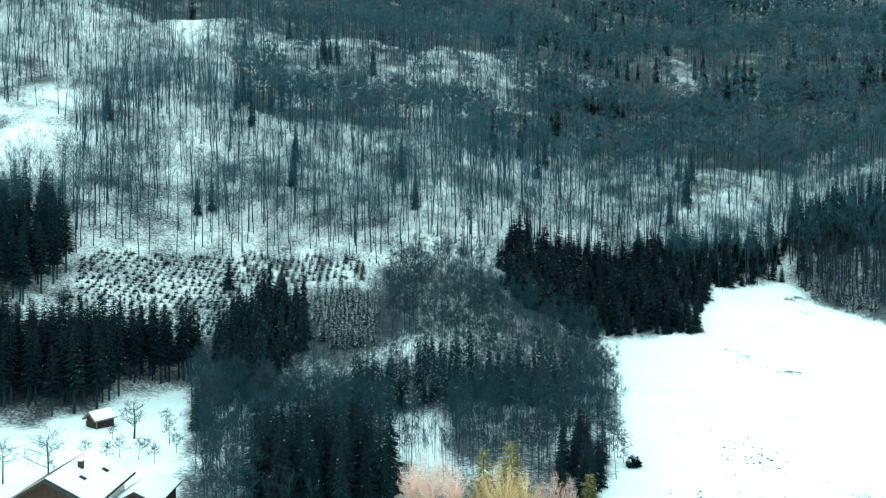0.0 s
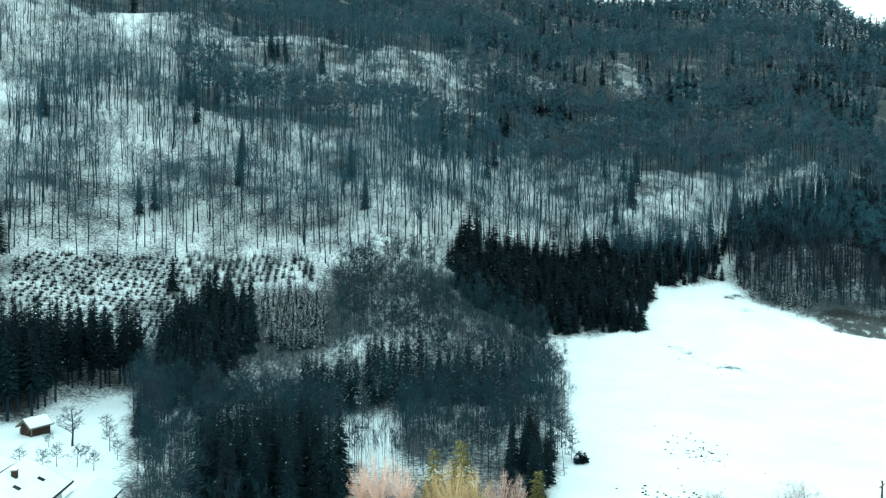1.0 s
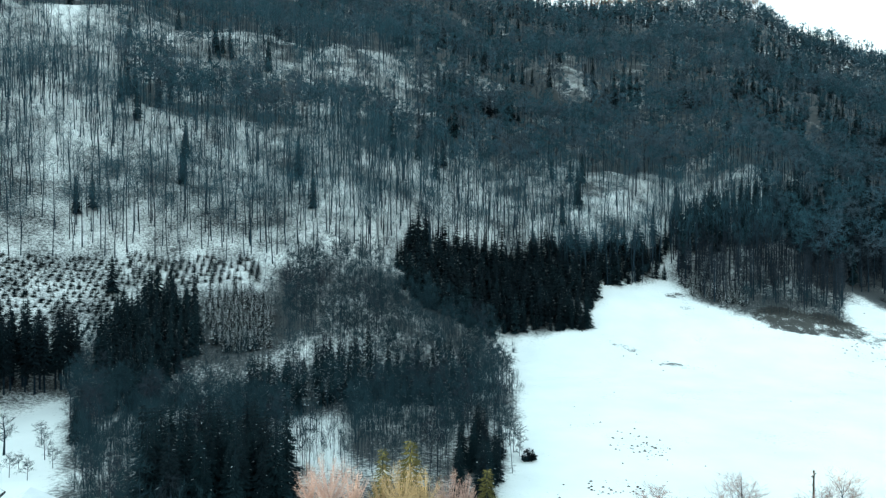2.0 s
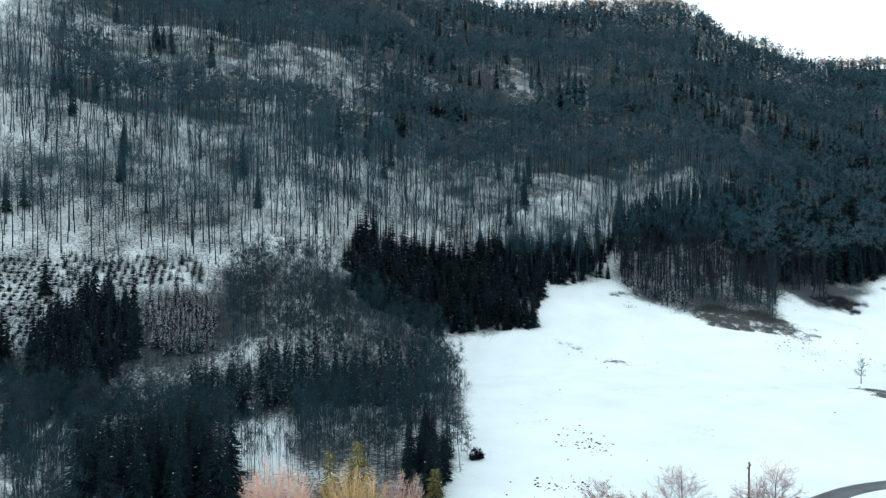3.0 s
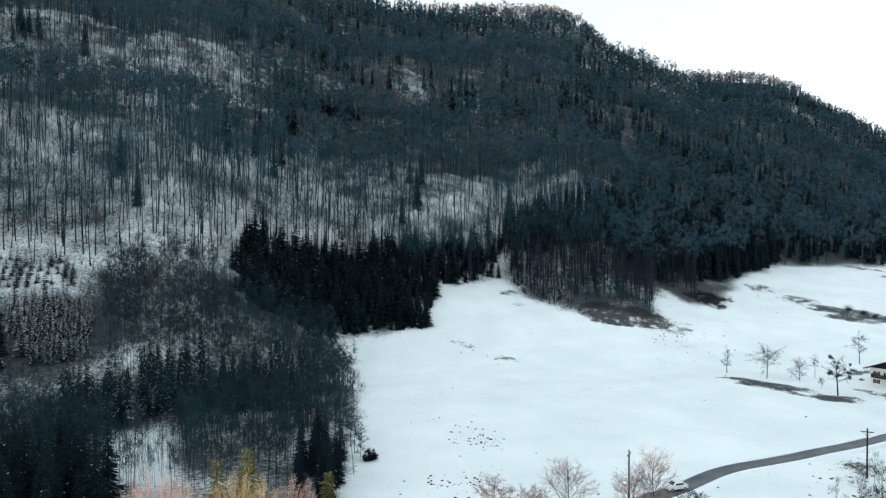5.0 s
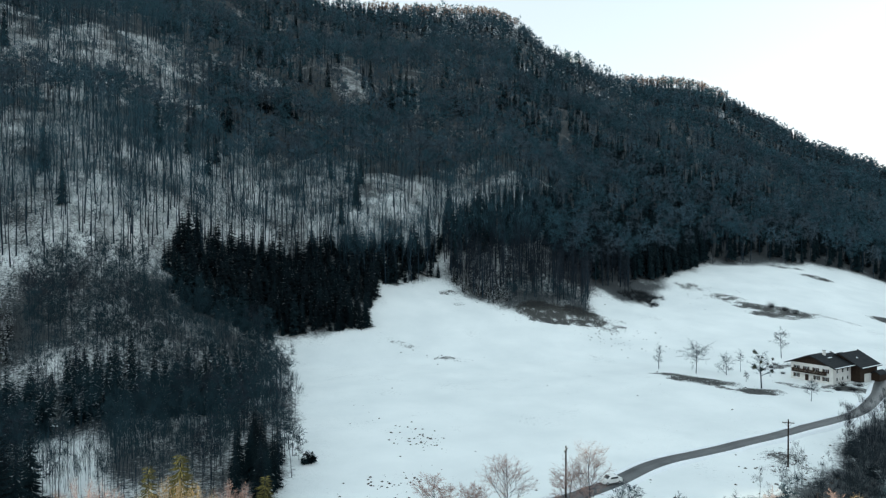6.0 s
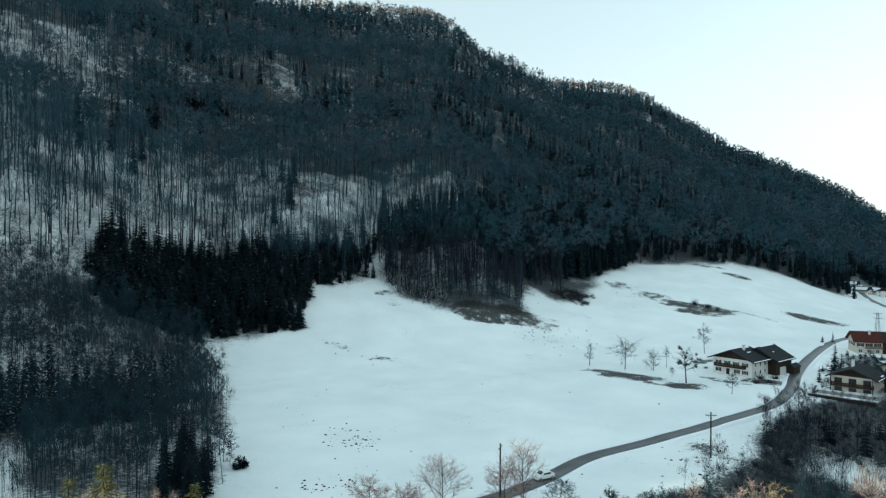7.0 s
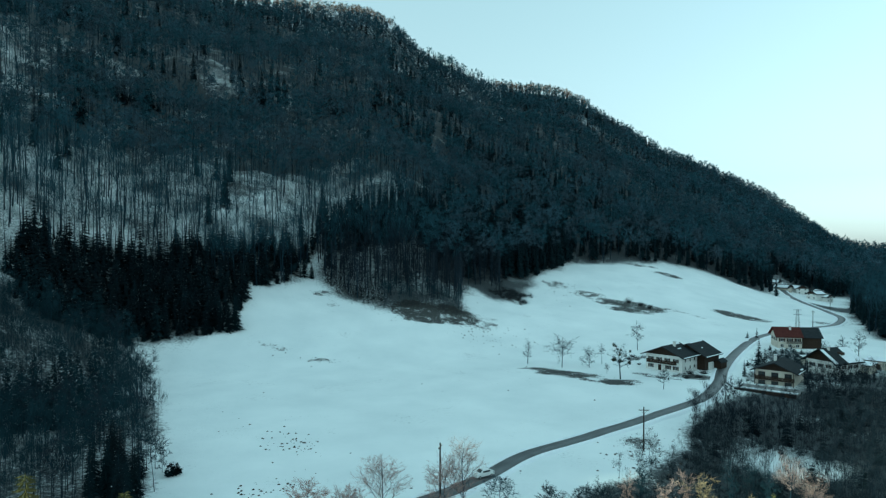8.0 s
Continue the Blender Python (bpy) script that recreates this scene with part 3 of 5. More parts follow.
def planted(spots, templates, seed, sizes=(0.8, 1.15), widths=(0.9, 1.15)):
    """The templates (whole trees) set at the spots, joined into arrays."""
    rng = np.random.default_rng(seed)
    kind = rng.integers(0, len(templates), len(spots))
    scale, wide, turn = rng.uniform(*sizes, len(spots)), rng.uniform(*widths, len(spots)), rng.uniform(0, 6.28, len(spots))
    z = ground_z(spots[:, 0], spots[:, 1]) - 0.15
    out = []
    for n, (v, f, m) in enumerate(templates):
        who = np.where(kind == n)[0]
        if not len(who):
            continue
        c, s, k, w = np.cos(turn[who])[:, None], np.sin(turn[who])[:, None], scale[who][:, None], (scale * wide)[who][:, None]
        x = (c * v[:, 0] - s * v[:, 1]) * w + spots[who, 0][:, None]
        y = (s * v[:, 0] + c * v[:, 1]) * w + spots[who, 1][:, None]
        zz = v[:, 2] * k + z[who][:, None]
        faces = f[None] + (np.arange(len(who)) * len(v))[:, None, None]
        out.append((np.stack([x, y, zz], -1).reshape(-1, 3), faces.reshape(-1, 3), np.tile(m, len(who))))
    return joined(out)


def wood(name, spots, trees, materials, seed, label, category, sizes=(0.8, 1.15), widths=(0.9, 1.15)):
    """All trees at the spots as one object of uncounted stuff."""
    if not len(spots):
        return None
    v, f, m = planted(spots, [joined(t) if isinstance(t[0], tuple) else t for t in trees], seed, sizes, widths)
    return tagged(new(name, numpy_mesh(name, v, f, materials, m)), label, category, kind="stuff")


def tree_things(name, spots, trees, materials, seed, label, category, group, sizes=(0.8, 1.15)):
    """Single trees, each with its trunk and its crown."""
    rng = np.random.default_rng(seed)
    firsts = []
    for trunk, crown in trees:
        firsts.append((numpy_mesh("trunk", trunk[0], trunk[1], materials, trunk[2]), numpy_mesh("crown", crown[0], crown[1], materials, crown[2])))
    for x, y, *_ in spots:
        a, b = firsts[rng.integers(len(firsts))]
        top = tagged(new(name), label, category, group)
        k = rng.uniform(*sizes)
        top.matrix_world = pose(x, y, float(ground_z(x, y)) - 0.15, 0, 0, rng.uniform(0, 360)) @ Matrix.Diagonal((k, k, k, 1))
        for part_name, mesh in (("trunk", a), ("crown", b)):
            new(part_name, mesh).parent = top


def nearest(spots, count):
    """The count spots nearest to the stand, and the rest."""
    order = np.argsort(spots[:, 3])
    return spots[order[:count]], spots[order[count:]]
# ---- the woods ----
DECIDUOUS, SPRUCE, LARCH = [BARK, BEECH_TWIG, BRANCH_SNOW, WARM_TWIG, PALE_TWIG], [BARK, NEEDLE, BRANCH_SNOW], [BARK, LARCH_TWIG, BRANCH_SNOW]
beech_fine = [broadleaf(25, 10 + n, limbs=8, twigs=230, twig=0.06, low=rnd, spread=0.17, stout=0.0078) for n, rnd in enumerate((0.42, 0.5, 0.36, 0.52))]
beech_rest = [broadleaf(25, 15 + n, limbs=5, twigs=84, twig=0.1, low=0.42, spread=0.17, stout=0.0082, sides=4, levels=1) for n in range(5)]
beech_crowned = [crowned(26, 22 + n, twigs=200, twig=0.3, long=2.3, low=0.48, radius=rad, mat=kind) for n, (rad, kind) in enumerate(((3.8, 1), (4.4, 1), (3.4, 3), (4.2, 1), (4.6, 4), (3.7, 3)))]
beech_mid = [crowned(25, 120 + n, twigs=125, twig=0.46, long=2.6, low=0.42, radius=rad, limbs=2, mat=kind) for n, (rad, kind) in enumerate(((4.2, 1), (4.8, 1), (3.8, 3), (4.4, 1), (4.8, 3), (4.0, 4)))]
beech_far = [crowned(22, 30 + n, twigs=64, twig=0.85, long=3.0, low=0.35, radius=4.6, limbs=0, lobes=6, mat=kind) for n, kind in enumerate((1, 1, 3, 1, 4))]
spruce_fine = [conifer(14, 40 + n, whorls=13, each=8, comb=2, snow=0.02, flat=True, full=0.6, width=wide, droop=0.5) for n, wide in enumerate((0.17, 0.21, 0.24, 0.19, 0.15))]
spruce_mid = [conifer(20, 50 + n, whorls=19, each=5, snow=0.02, width=0.13, low=0.14, droop=0.75, flat=True, full=0.85) for n in range(4)]
spruce_snowy = [conifer(11, 60 + n, whorls=12, each=7, snow=0.3, width=0.17, flat=True, full=0.5, comb=2) for n in range(4)]
spruce_far = [conifer(19, 70 + n, whorls=10, each=4, snow=0.03, width=0.14, droop=0.7, full=1.0, flat=True) for n in range(4)]
spruce_frost = [conifer(19, 80 + n, whorls=10, each=4, snow=0.62, width=0.14, droop=0.7, full=1.0, flat=True) for n in range(4)]
larches = [larch(17 + 2 * n, 90 + n, boughs=150, twig=0.1, width=0.15) for n in range(3)]
pole_stage = [broadleaf(12, 100 + n, limbs=3, twigs=130, twig=0.06, low=0.4, sides=3, levels=1, stout=0.005, spread=0.15, rise=1.5) for n in range(4)]


def off_open(x, y, b, r, rng):
    return ~(inside(VILLAGE, b, r) | inside(FIELD, b, r) | inside(YARD, b, r) | inside(PLANTATION, b, r) | inside(CLOSE_PLANTATION, b, r))


def behind_foot(b, r):
    return r > np.interp(b, FINE, TABLES[1]) - 4


def hill_share(x, y, b, r):
    """How much of the slope's wood is conifer, from 0 to 1."""
    s = (r - np.interp(b, FINE, TABLES[1])) / (np.interp(b, FINE, TABLES[3]) - np.interp(b, FINE, TABLES[1]))
    share = 0.015 + 0.3 * (swell(x, y, 170, 3) > 0.6) * (b > 4) + 0.2 * np.clip((s - 0.55) * 3, 0, 1) * (b > 8)
    share = share + 0.3 * (swell(x, y, 110, 6) > 0.1) * np.clip((b - 30) / 8, 0, 1)
    return share + 0.45 * np.clip((s - 0.7) * 4, 0, 1) * (b > 15)


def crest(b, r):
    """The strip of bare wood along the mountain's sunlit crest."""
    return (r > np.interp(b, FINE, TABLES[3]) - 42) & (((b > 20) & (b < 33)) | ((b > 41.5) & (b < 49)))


def slope_trees(conifers, closed=True):
    def keep(x, y, b, r, rng):
        shut = closed_wood(x, y, b, r)
        lot = rng.random(len(x))
        chosen = (rng.random(len(x)) < hill_share(x, y, b, r)) == conifers
        if conifers:
            stands = lot < 0.25 + 0.65 * shut
        elif closed:
            stands = lot < shut * 0.95
        else:
            gaps = swell(x, y, 75, 5) + 0.4 * swell(x, y, 30, 6)
            stands = (lot < (0.64 - 0.25 * np.clip(gaps, -1, 1)) * (1 - shut)) & (gaps < 1.15)
        return behind_foot(b, r) & (r < np.interp(b, FINE, TABLES[3]) + 25) & off_open(x, y, b, r, rng) & chosen & stands & (clearing(x, y) < 0.25) & ~(crest(b, r) & (lot > 0.3))
    return keep


foot_beech = spread_points(None, 4.5, 1, slope_trees(False, False), (-37, 40), (240, 540))
near_beech, rest_beech = nearest(foot_beech, 300)
tree_things("beech", near_beech, beech_fine, DECIDUOUS, 2, "tall leafless grey beech on the snowy slope", "tree", "beeches at the foot of the slope")
wood("beech_wood", rest_beech, beech_rest, DECIDUOUS, 3, "leafless beech wood with bare trunks over snow", "forest")
wood("beech_wood", spread_points(None, 6.4, 13, slope_trees(False), (-37, 73), (240, 470)), beech_crowned, DECIDUOUS, 14, "closed leafless beech wood with rounded grey-brown crowns", "forest", (0.78, 1.12))
wood("beech_wood", spread_points(None, 7.6, 4, slope_trees(False), (-37, 73), (470, 720)), beech_mid, DECIDUOUS, 5, "leafless grey-brown beech wood on the upper slope", "forest", (0.72, 1.1))
wood("beech_wood", spread_points(None, 9.0, 6, slope_trees(False), (4, 73), (720, 1350)), beech_far, DECIDUOUS, 7, "distant leafless wood on the mountain slope", "forest")
wood("spruce_wood", spread_points(None, 7.0, 8, slope_trees(True), (-37, 73), (240, 720)), spruce_mid, SPRUCE, 9, "scattered dark spruces among bare trees on the slope", "forest")
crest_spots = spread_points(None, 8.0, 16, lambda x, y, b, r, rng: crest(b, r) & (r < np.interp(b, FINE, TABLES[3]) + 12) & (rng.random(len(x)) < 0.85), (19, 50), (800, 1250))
wood("beech_wood", crest_spots, [crowned(17, 130 + n, twigs=90, twig=0.5, long=2.4, low=0.3, radius=3.6, limbs=0, lobes=6) for n in range(4)], [BARK, SUNLIT_CREST_TWIG], 17, "leafless trees on the crest, coloured russet as sunlit", "forest")
LONE = [(-5.8, 442), (-9.3, 454), (-12.3, 318), (-19.7, 308), (-2.3, 292), (-16.7, 384), (-15.7, 398), (-16.2, 392), (9.1, 640), (5.7, 620), (14.2, 545), (15.0, 540), (15.8, 535), (17.2, 533), (20.1, 534), (20.7, 540), (-26, 372), (-12.1, 332)]
lone_spots = np.array([(r * math.sin(radians(b)), r * math.cos(radians(b)), b, r) for b, r in LONE])
tree_things("spruce", lone_spots, [conifer(21, 55 + n, whorls=26, each=7, snow=0.03, width=0.12, low=0.1, droop=0.75, comb=1, flat=True, full=0.7) for n in range(3)], SPRUCE, 19, "lone dark spruce among bare beeches on the slope", "tree", "lone spruces of the slope", (0.7, 1.1))
far_spruces = spread_points(None, 8.0, 10, slope_trees(True, 0.0), (4, 73), (720, 1350))
frosty = (far_spruces[:, 2] > 24) & (far_spruces[:, 2] < 42) & (far_spruces[:, 3] > 760) & (swell(far_spruces[:, 0], far_spruces[:, 1], 90, 14) > -0.2)
wood("spruce_wood", far_spruces[frosty], spruce_frost, SPRUCE, 12, "frosted spruces below the mountain's ridge", "forest")
wood("spruce_wood", far_spruces[~frosty], spruce_far, SPRUCE, 11, "distant dark spruces, partly frosted, on the ridge", "forest")

for n, belt in enumerate(([(8, 445), (8, 482), (14, 515), (14.5, 492)], [(20.3, 504), (20.5, 526), (23.6, 532), (23.6, 510)], [(26.3, 530), (27, 560), (36, 560), (36.5, 528)], [(37.5, 525), (38, 600), (46, 640), (45, 540)], [(-11.5, 446), (-11, 462), (-8, 462), (-8, 448)])):
    wood("spruce_wood", spread_points(belt, 6.0, 130 + n, lambda x, y, b, r, rng: rng.random(len(x)) > 0.3), spruce_mid, SPRUCE, 140 + n, "dark belt of spruces on the slope", "forest", (0.6, 1.0))
# ---- the woods of the valley floor ----
LEFT_STAND = [(-40, 192), (-26.5, 194), (-25, 208), (-19.8, 208), (-19.4, 219), (-24, 222), (-40, 222)]
FAR_LEFT_STAND = [(-40, 250), (-30.4, 254), (-28.6, 272), (-29, 300), (-40, 310)]
DARK_STAND = [(-15.5, 104), (-15, 132), (-9, 136), (-4.6, 130), (-4.2, 110), (-7, 100)]
FIELD_EDGE_STAND = [(9.5, 128), (11, 142), (12.9, 140), (13.2, 126), (12.6, 112), (10.5, 114)]
DARK_SPRUCES = [(-18.4, 186), (-18.2, 240), (-14, 252), (-10.8, 249), (-10.9, 216), (-13, 205), (-15, 188)]
SNOWY_STAND = [(-10.6, 216), (-10.8, 249), (-6.3, 244), (-5.6, 236), (-5.6, 207)]
MIDDLE_STAND = [(-9, 176), (-8.6, 190), (-4, 193), (3, 198), (10.5, 221), (11.5, 196), (10, 180), (3, 176), (-4, 170)]
STRIP = [(4.5, 256), (4.5, 286), (9, 306), (14, 322), (20, 330), (26.6, 354), (26.2, 330), (23, 312), (20.8, 304), (20.2, 270), (16, 265), (12.8, 259), (8, 246)]
LARCH_WOOD = [(26.6, 340), (27.3, 326), (29, 309), (32, 306), (38.6, 312), (39.3, 347), (42, 352), (41.5, 372), (34, 352), (28, 345)]
RIGHT_STAND = [(26, 346), (34, 354), (42, 372), (45, 398), (48, 450), (47, 470), (38, 410), (28, 378)]
TOE = [(31.5, 297), (38.6, 301), (38.8, 314), (32, 308)]
FIELD_BUSHES = [(41, 336), (44, 339), (44.6, 352), (42, 358)]
RAVINE = [(57.6, 184), (60.2, 204), (66, 228), (76, 240), (76, 120), (66, 122), (60, 120), (57, 152)]
MIDDLE = [(-20, 100), (-20.2, 205), (-18.5, 232), (-12, 236), (-6, 240), (-6, 262), (4, 258), (8, 246), (12.6, 256), (12.8, 236), (14.6, 172), (13.2, 153), (13.4, 133), (12.8, 117), (12.5, 100)]

def spruces(zone, spacing, seed, trees, singles, sizes, label, keep=None):
    """A spruce stand: its nearest trees singly, the rest joined."""
    spots = spread_points(zone, spacing, seed, keep)
    near, rest = nearest(spots, singles)
    tree_things("spruce", near, trees, SPRUCE, seed + 1, label, "tree", "spruces of the valley woods", sizes)
    wood("spruce_wood", rest, trees, SPRUCE, seed + 2, "dense dark spruce stand beside the snowy field", "forest", sizes)


spruce_tall = [conifer(23, 200 + n, whorls=22, each=8, low=0.3, width=0.12, snow=0.004, comb=2, flat=True, full=0.42) for n in range(4)]
spruce_young = [conifer(13, 220 + n, whorls=18, each=7, snow=0.05, width=0.16, droop=0.6, flat=True, full=0.6, comb=2) for n in range(4)]
spruce_dusted = [conifer(12, 230 + n, whorls=16, each=7, snow=0.13, width=0.17, droop=0.55, flat=True, full=0.55, comb=2) for n in range(4)]
spruce_near = [conifer(15, 210 + n, whorls=24, each=10, comb=4, snow=0.004, width=0.16, flat=True, full=0.36) for n in range(4)]
spruces(DARK_STAND, 3.6, 300, spruce_near, 60, (0.8, 1.15), "dense dark green spruce with snow flecks")
spruces(FIELD_EDGE_STAND, 3.2, 304, spruce_near, 25, (0.55, 0.8), "dark green spruce at the field's edge")
spruces(LEFT_STAND, 3.0, 308, spruce_tall, 45, (0.78, 1.0), "tall dark spruce with a bare lower trunk")
spruces(FAR_LEFT_STAND, 4.5, 312, spruce_tall, 0, (0.9, 1.15), "")
spruces(DARK_SPRUCES, 3.6, 315, spruce_young, 25, (0.7, 1.15), "dark young spruce with snow flecks")
spruces(SNOWY_STAND, 3.0, 316, spruce_snowy, 15, (0.5, 0.8), "young spruce laden with snow")
spruces(MIDDLE_STAND, 4.0, 320, spruce_dusted, 25, (0.7, 1.15), "young spruce dusted with snow")
spruces(STRIP, 3.5, 324, spruce_fine, 40, (0.4, 1.2), "dense dark spruce above the snowy field")
spruces(RIGHT_STAND, 4.2, 328, spruce_mid, 0, (0.7, 1.0), "")

EDGE_WOOD = [(42, 395), (48, 455), (54, 482), (60, 498), (64, 505), (70, 500), (74, 560), (74, 700), (60, 680), (48, 620), (42, 520)]
SPUR = [(67.9, 472), (68.5, 420), (69.5, 368), (71.5, 345), (76, 345), (76, 560), (68.3, 560)]
spruces(EDGE_WOOD, 8.0, 329, spruce_mid, 0, (0.5, 1.0), "", off_open)
spruces(SPUR, 6.5, 327, spruce_mid, 0, (0.6, 0.95), "")
wood("beech_wood", spread_points(SPUR, 7, 326), beech_rest, DECIDUOUS, 325, "leafless wood beyond the hamlet", "forest", (0.6, 0.9))
EDGE_SPRUCES = [(27.5, 323), (29, 309), (32, 299), (32.6, 309), (29.5, 320), (28.2, 334)]
spruces(EDGE_SPRUCES, 3.0, 336, spruce_snowy, 20, (0.4, 0.8), "small snow-dusted spruce at the wood's edge")
larch_spots, larch_rest = nearest(spread_points(LARCH_WOOD, 4.0, 332), 90)
tree_things("larch", larch_spots, larches, LARCH, 333, "leafless brownish larch at the wood's edge", "tree", "larches", (0.6, 1.1))
wood("larch_wood", larch_rest, larches, LARCH, 334, "leafless brownish larch wood", "forest")


def not_cleared(x, y, b, r, rng):
    before_wall = ((b > 59.5) & (b < 65) & (r > 196)) | (b < np.interp(r, [150, 173, 188, 204, 224], [50.5, 54.9, 57.9, 60.2, 61.0]))
    return ~inside(RAVINE_CLEARING, b, r) & ~before_wall & (rng.random(len(x)) < 0.85)


def thicket(x, y, b, r, rng):
    taken = ((b > -4.5) & (r < 122)) | inside(DARK_STAND, b, r) | inside(FIELD_EDGE_STAND, b, r) | inside(NEAR_CLEARING, b, r)
    spruce_share = 0.95 * inside(SNOWY_STAND, b, r) + 0.9 * inside(DARK_SPRUCES, b, r) + 0.7 * inside(MIDDLE_STAND, b, r)
    return ~taken & (rng.random(len(x)) > spruce_share) & (swell(x, y, 30, 7) < rng.uniform(0.7, 1.2, len(x)))


saplings = [broadleaf(8, 110 + n, limbs=3, twigs=24, twig=0.04, low=0.4, sides=3, levels=1, stout=0.006, spread=0.12, rise=1.2) for n in range(4)]
def before_snowy(x, y, b, r):
    return (b > -14) & (b < -4.5) & (r > 172)


thicket_spots = spread_points(MIDDLE, 2.3, 340, thicket)
tall = (swell(thicket_spots[:, 0], thicket_spots[:, 1], 45, 21) > -0.1) & (np.random.default_rng(7).random(len(thicket_spots)) < 0.42)
haze_trees = [crowned(14.5, 640 + n, twigs=230, twig=0.09, long=1.5, low=0.38, radius=2.0, stout=0.006, lobes=9, mat=kind) for n, kind in enumerate((1, 1, 3, 1))]
short = before_snowy(*thicket_spots.T)
tall &= ~short
wood("thicket", thicket_spots[~tall & ~short], pole_stage, [BARK, TWIG, BRANCH_SNOW], 341, "leafless young trees standing close in the snow", "forest", (0.5, 1.05))
wood("thicket", thicket_spots[short], pole_stage, [BARK, TWIG, BRANCH_SNOW], 349, "low leafless young trees in the snow", "forest", (0.25, 0.6))
wood("thicket", thicket_spots[tall], haze_trees, [BARK, TWIG, BRANCH_SNOW, LARCH_TWIG], 348, "leafless young trees with rounded twiggy crowns", "forest", (0.65, 1.1))
wood("thicket", spread_points(NEAR_CLEARING, 2.4, 342), saplings, [BARK, TWIG], 343, "thin bare saplings over snow", "forest", (0.6, 1.1))
wood("thicket", spread_points(TOE, 2.6, 344), pole_stage, [BARK, TWIG], 345, "thin bare saplings at the wood's edge", "forest", (0.5, 0.9))
wood("thicket", spread_points(RAVINE, 2.1, 346, not_cleared), pole_stage, [SHADED_TWIG, SHADED_TWIG, BRANCH_SNOW], 347, "leafless trees on the ravine's bank, coloured as in shade", "forest", (0.4, 0.8))
tufts = [tuft(1.7, 350 + n, 6, 0.07, 0.7) for n in range(4)]


def under(x, y, b, r, rng):
    return off_open(x, y, b, r, rng) & (swell(x, y, 22, 8) + 0.6 * swell(x, y, 70, 9) > rng.uniform(-0.9, 1.0, len(x)) - 1.0 * np.exp(-(((b - 20) / 7) ** 2) - ((r - 352) / 26) ** 2))


wood("undergrowth", spread_points(None, 1.9, 360, under, (-34, 40), (165, 470)), tufts, [BRUSH, BRUSH], 361, "bare brown brush poking through the snow", "undergrowth", (0.5, 1.4))
seedlings = [conifer(2.7, 370 + n, whorls=6, each=6, snow=0.15, width=0.3, full=0.8, flat=True) for n in range(4)]
crowded = [conifer(5.5, 375 + n, whorls=8, each=6, snow=0.33, width=0.24, full=0.7, comb=1, flat=True) for n in range(4)]
rng_p = np.random.default_rng(372)
px, py = np.meshgrid(np.arange(-160, 10, 2.6), np.arange(190, 300, 2.2))
px, py = (px + rng_p.normal(0, 0.25, px.shape)).ravel(), (py + rng_p.normal(0, 0.35, py.shape)).ravel()
rows = np.stack([px, py, np.degrees(np.arctan2(px, py)), np.hypot(px, py)], 1)
close_rows = rows[inside(CLOSE_PLANTATION, rows[:, 2], rows[:, 3]) & (rng_p.random(len(rows)) > 0.15)]
rows = rows[inside(PLANTATION, rows[:, 2], rows[:, 3]) & (rng_p.random(len(rows)) > 0.06)]
wood("plantation", rows, seedlings, SPRUCE, 373, "rows of young spruces planted in the snow", "plantation", (0.7, 1.25), (1.0, 1.5))
wood("plantation", close_rows, crowded, SPRUCE, 374, "close rows of snow-laden young spruces", "plantation", (0.6, 1.1))


def shrub_wood(name, zone, spacing, seed, label, height, needles=False, keep=None):
    """Low shrubs over a stretch of land."""
    shapes = [tuft(height, seed + n, 26, 0.07, 0.8) for n in range(3)]
    if needles:
        shapes = [conifer(height, seed + n, whorls=6, each=7, snow=0.02, width=0.42, full=0.8, flat=True) for n in range(3)]
    wood(name, spread_points(zone, spacing, seed, keep), shapes, SPRUCE if needles else [SHADED_TWIG, SHADED_TWIG], seed + 5, label, "shrubs", (0.5, 1.2))


shrub_wood("shrubs", RAVINE, 2.0, 380, "bare shrubs on the ravine's bank, coloured as in shade", 2.6, False, not_cleared)
shrub_wood("evergreen_shrubs", RAVINE, 8.5, 386, "dark evergreen shrubs on the ravine's bank", 4.5, True, not_cleared)
shrub_wood("shrubs", GARDENS, 2.5, 392, "bare garden shrubs between the houses", 1.8)
shrub_wood("evergreen_shrubs", GARDENS, 4.6, 398, "dark garden evergreens between the houses", 2.4, True)


def on_bare(x, y, b, r, rng):
    keep = np.zeros(len(x), bool)
    for b0, r0, along, across, turn, strength in BARE_SPOTS:
        cx, cy = r0 * math.sin(radians(b0)), r0 * math.cos(radians(b0))
        u = (x - cx) * math.cos(radians(turn)) + (y - cy) * math.sin(radians(turn))
        v = (y - cy) * math.cos(radians(turn)) - (x - cx) * math.sin(radians(turn))
        keep |= (u / along) ** 2 + (v / across) ** 2 < rng.uniform(0.0, 1.3, len(x)) * strength
    return keep


wood("grass_tufts", spread_points(FIELD, 1.1, 404, on_bare), [tuft(0.5, 405 + n, 8, 0.07, 0.9) for n in range(3)], [BRUSH, BRUSH], 408, "dry grass tufts showing through the snow", "grass", (0.4, 1.3))


def foot_zone(x, y, b, r, rng):
    foot = np.interp(b, FINE, TABLES[1])
    return off_open(x, y, b, r, rng) & (r > foot - 14) & (r < foot + 130) & (swell(x, y, 35, 15) > rng.uniform(-1.0, 0.8, len(x)))


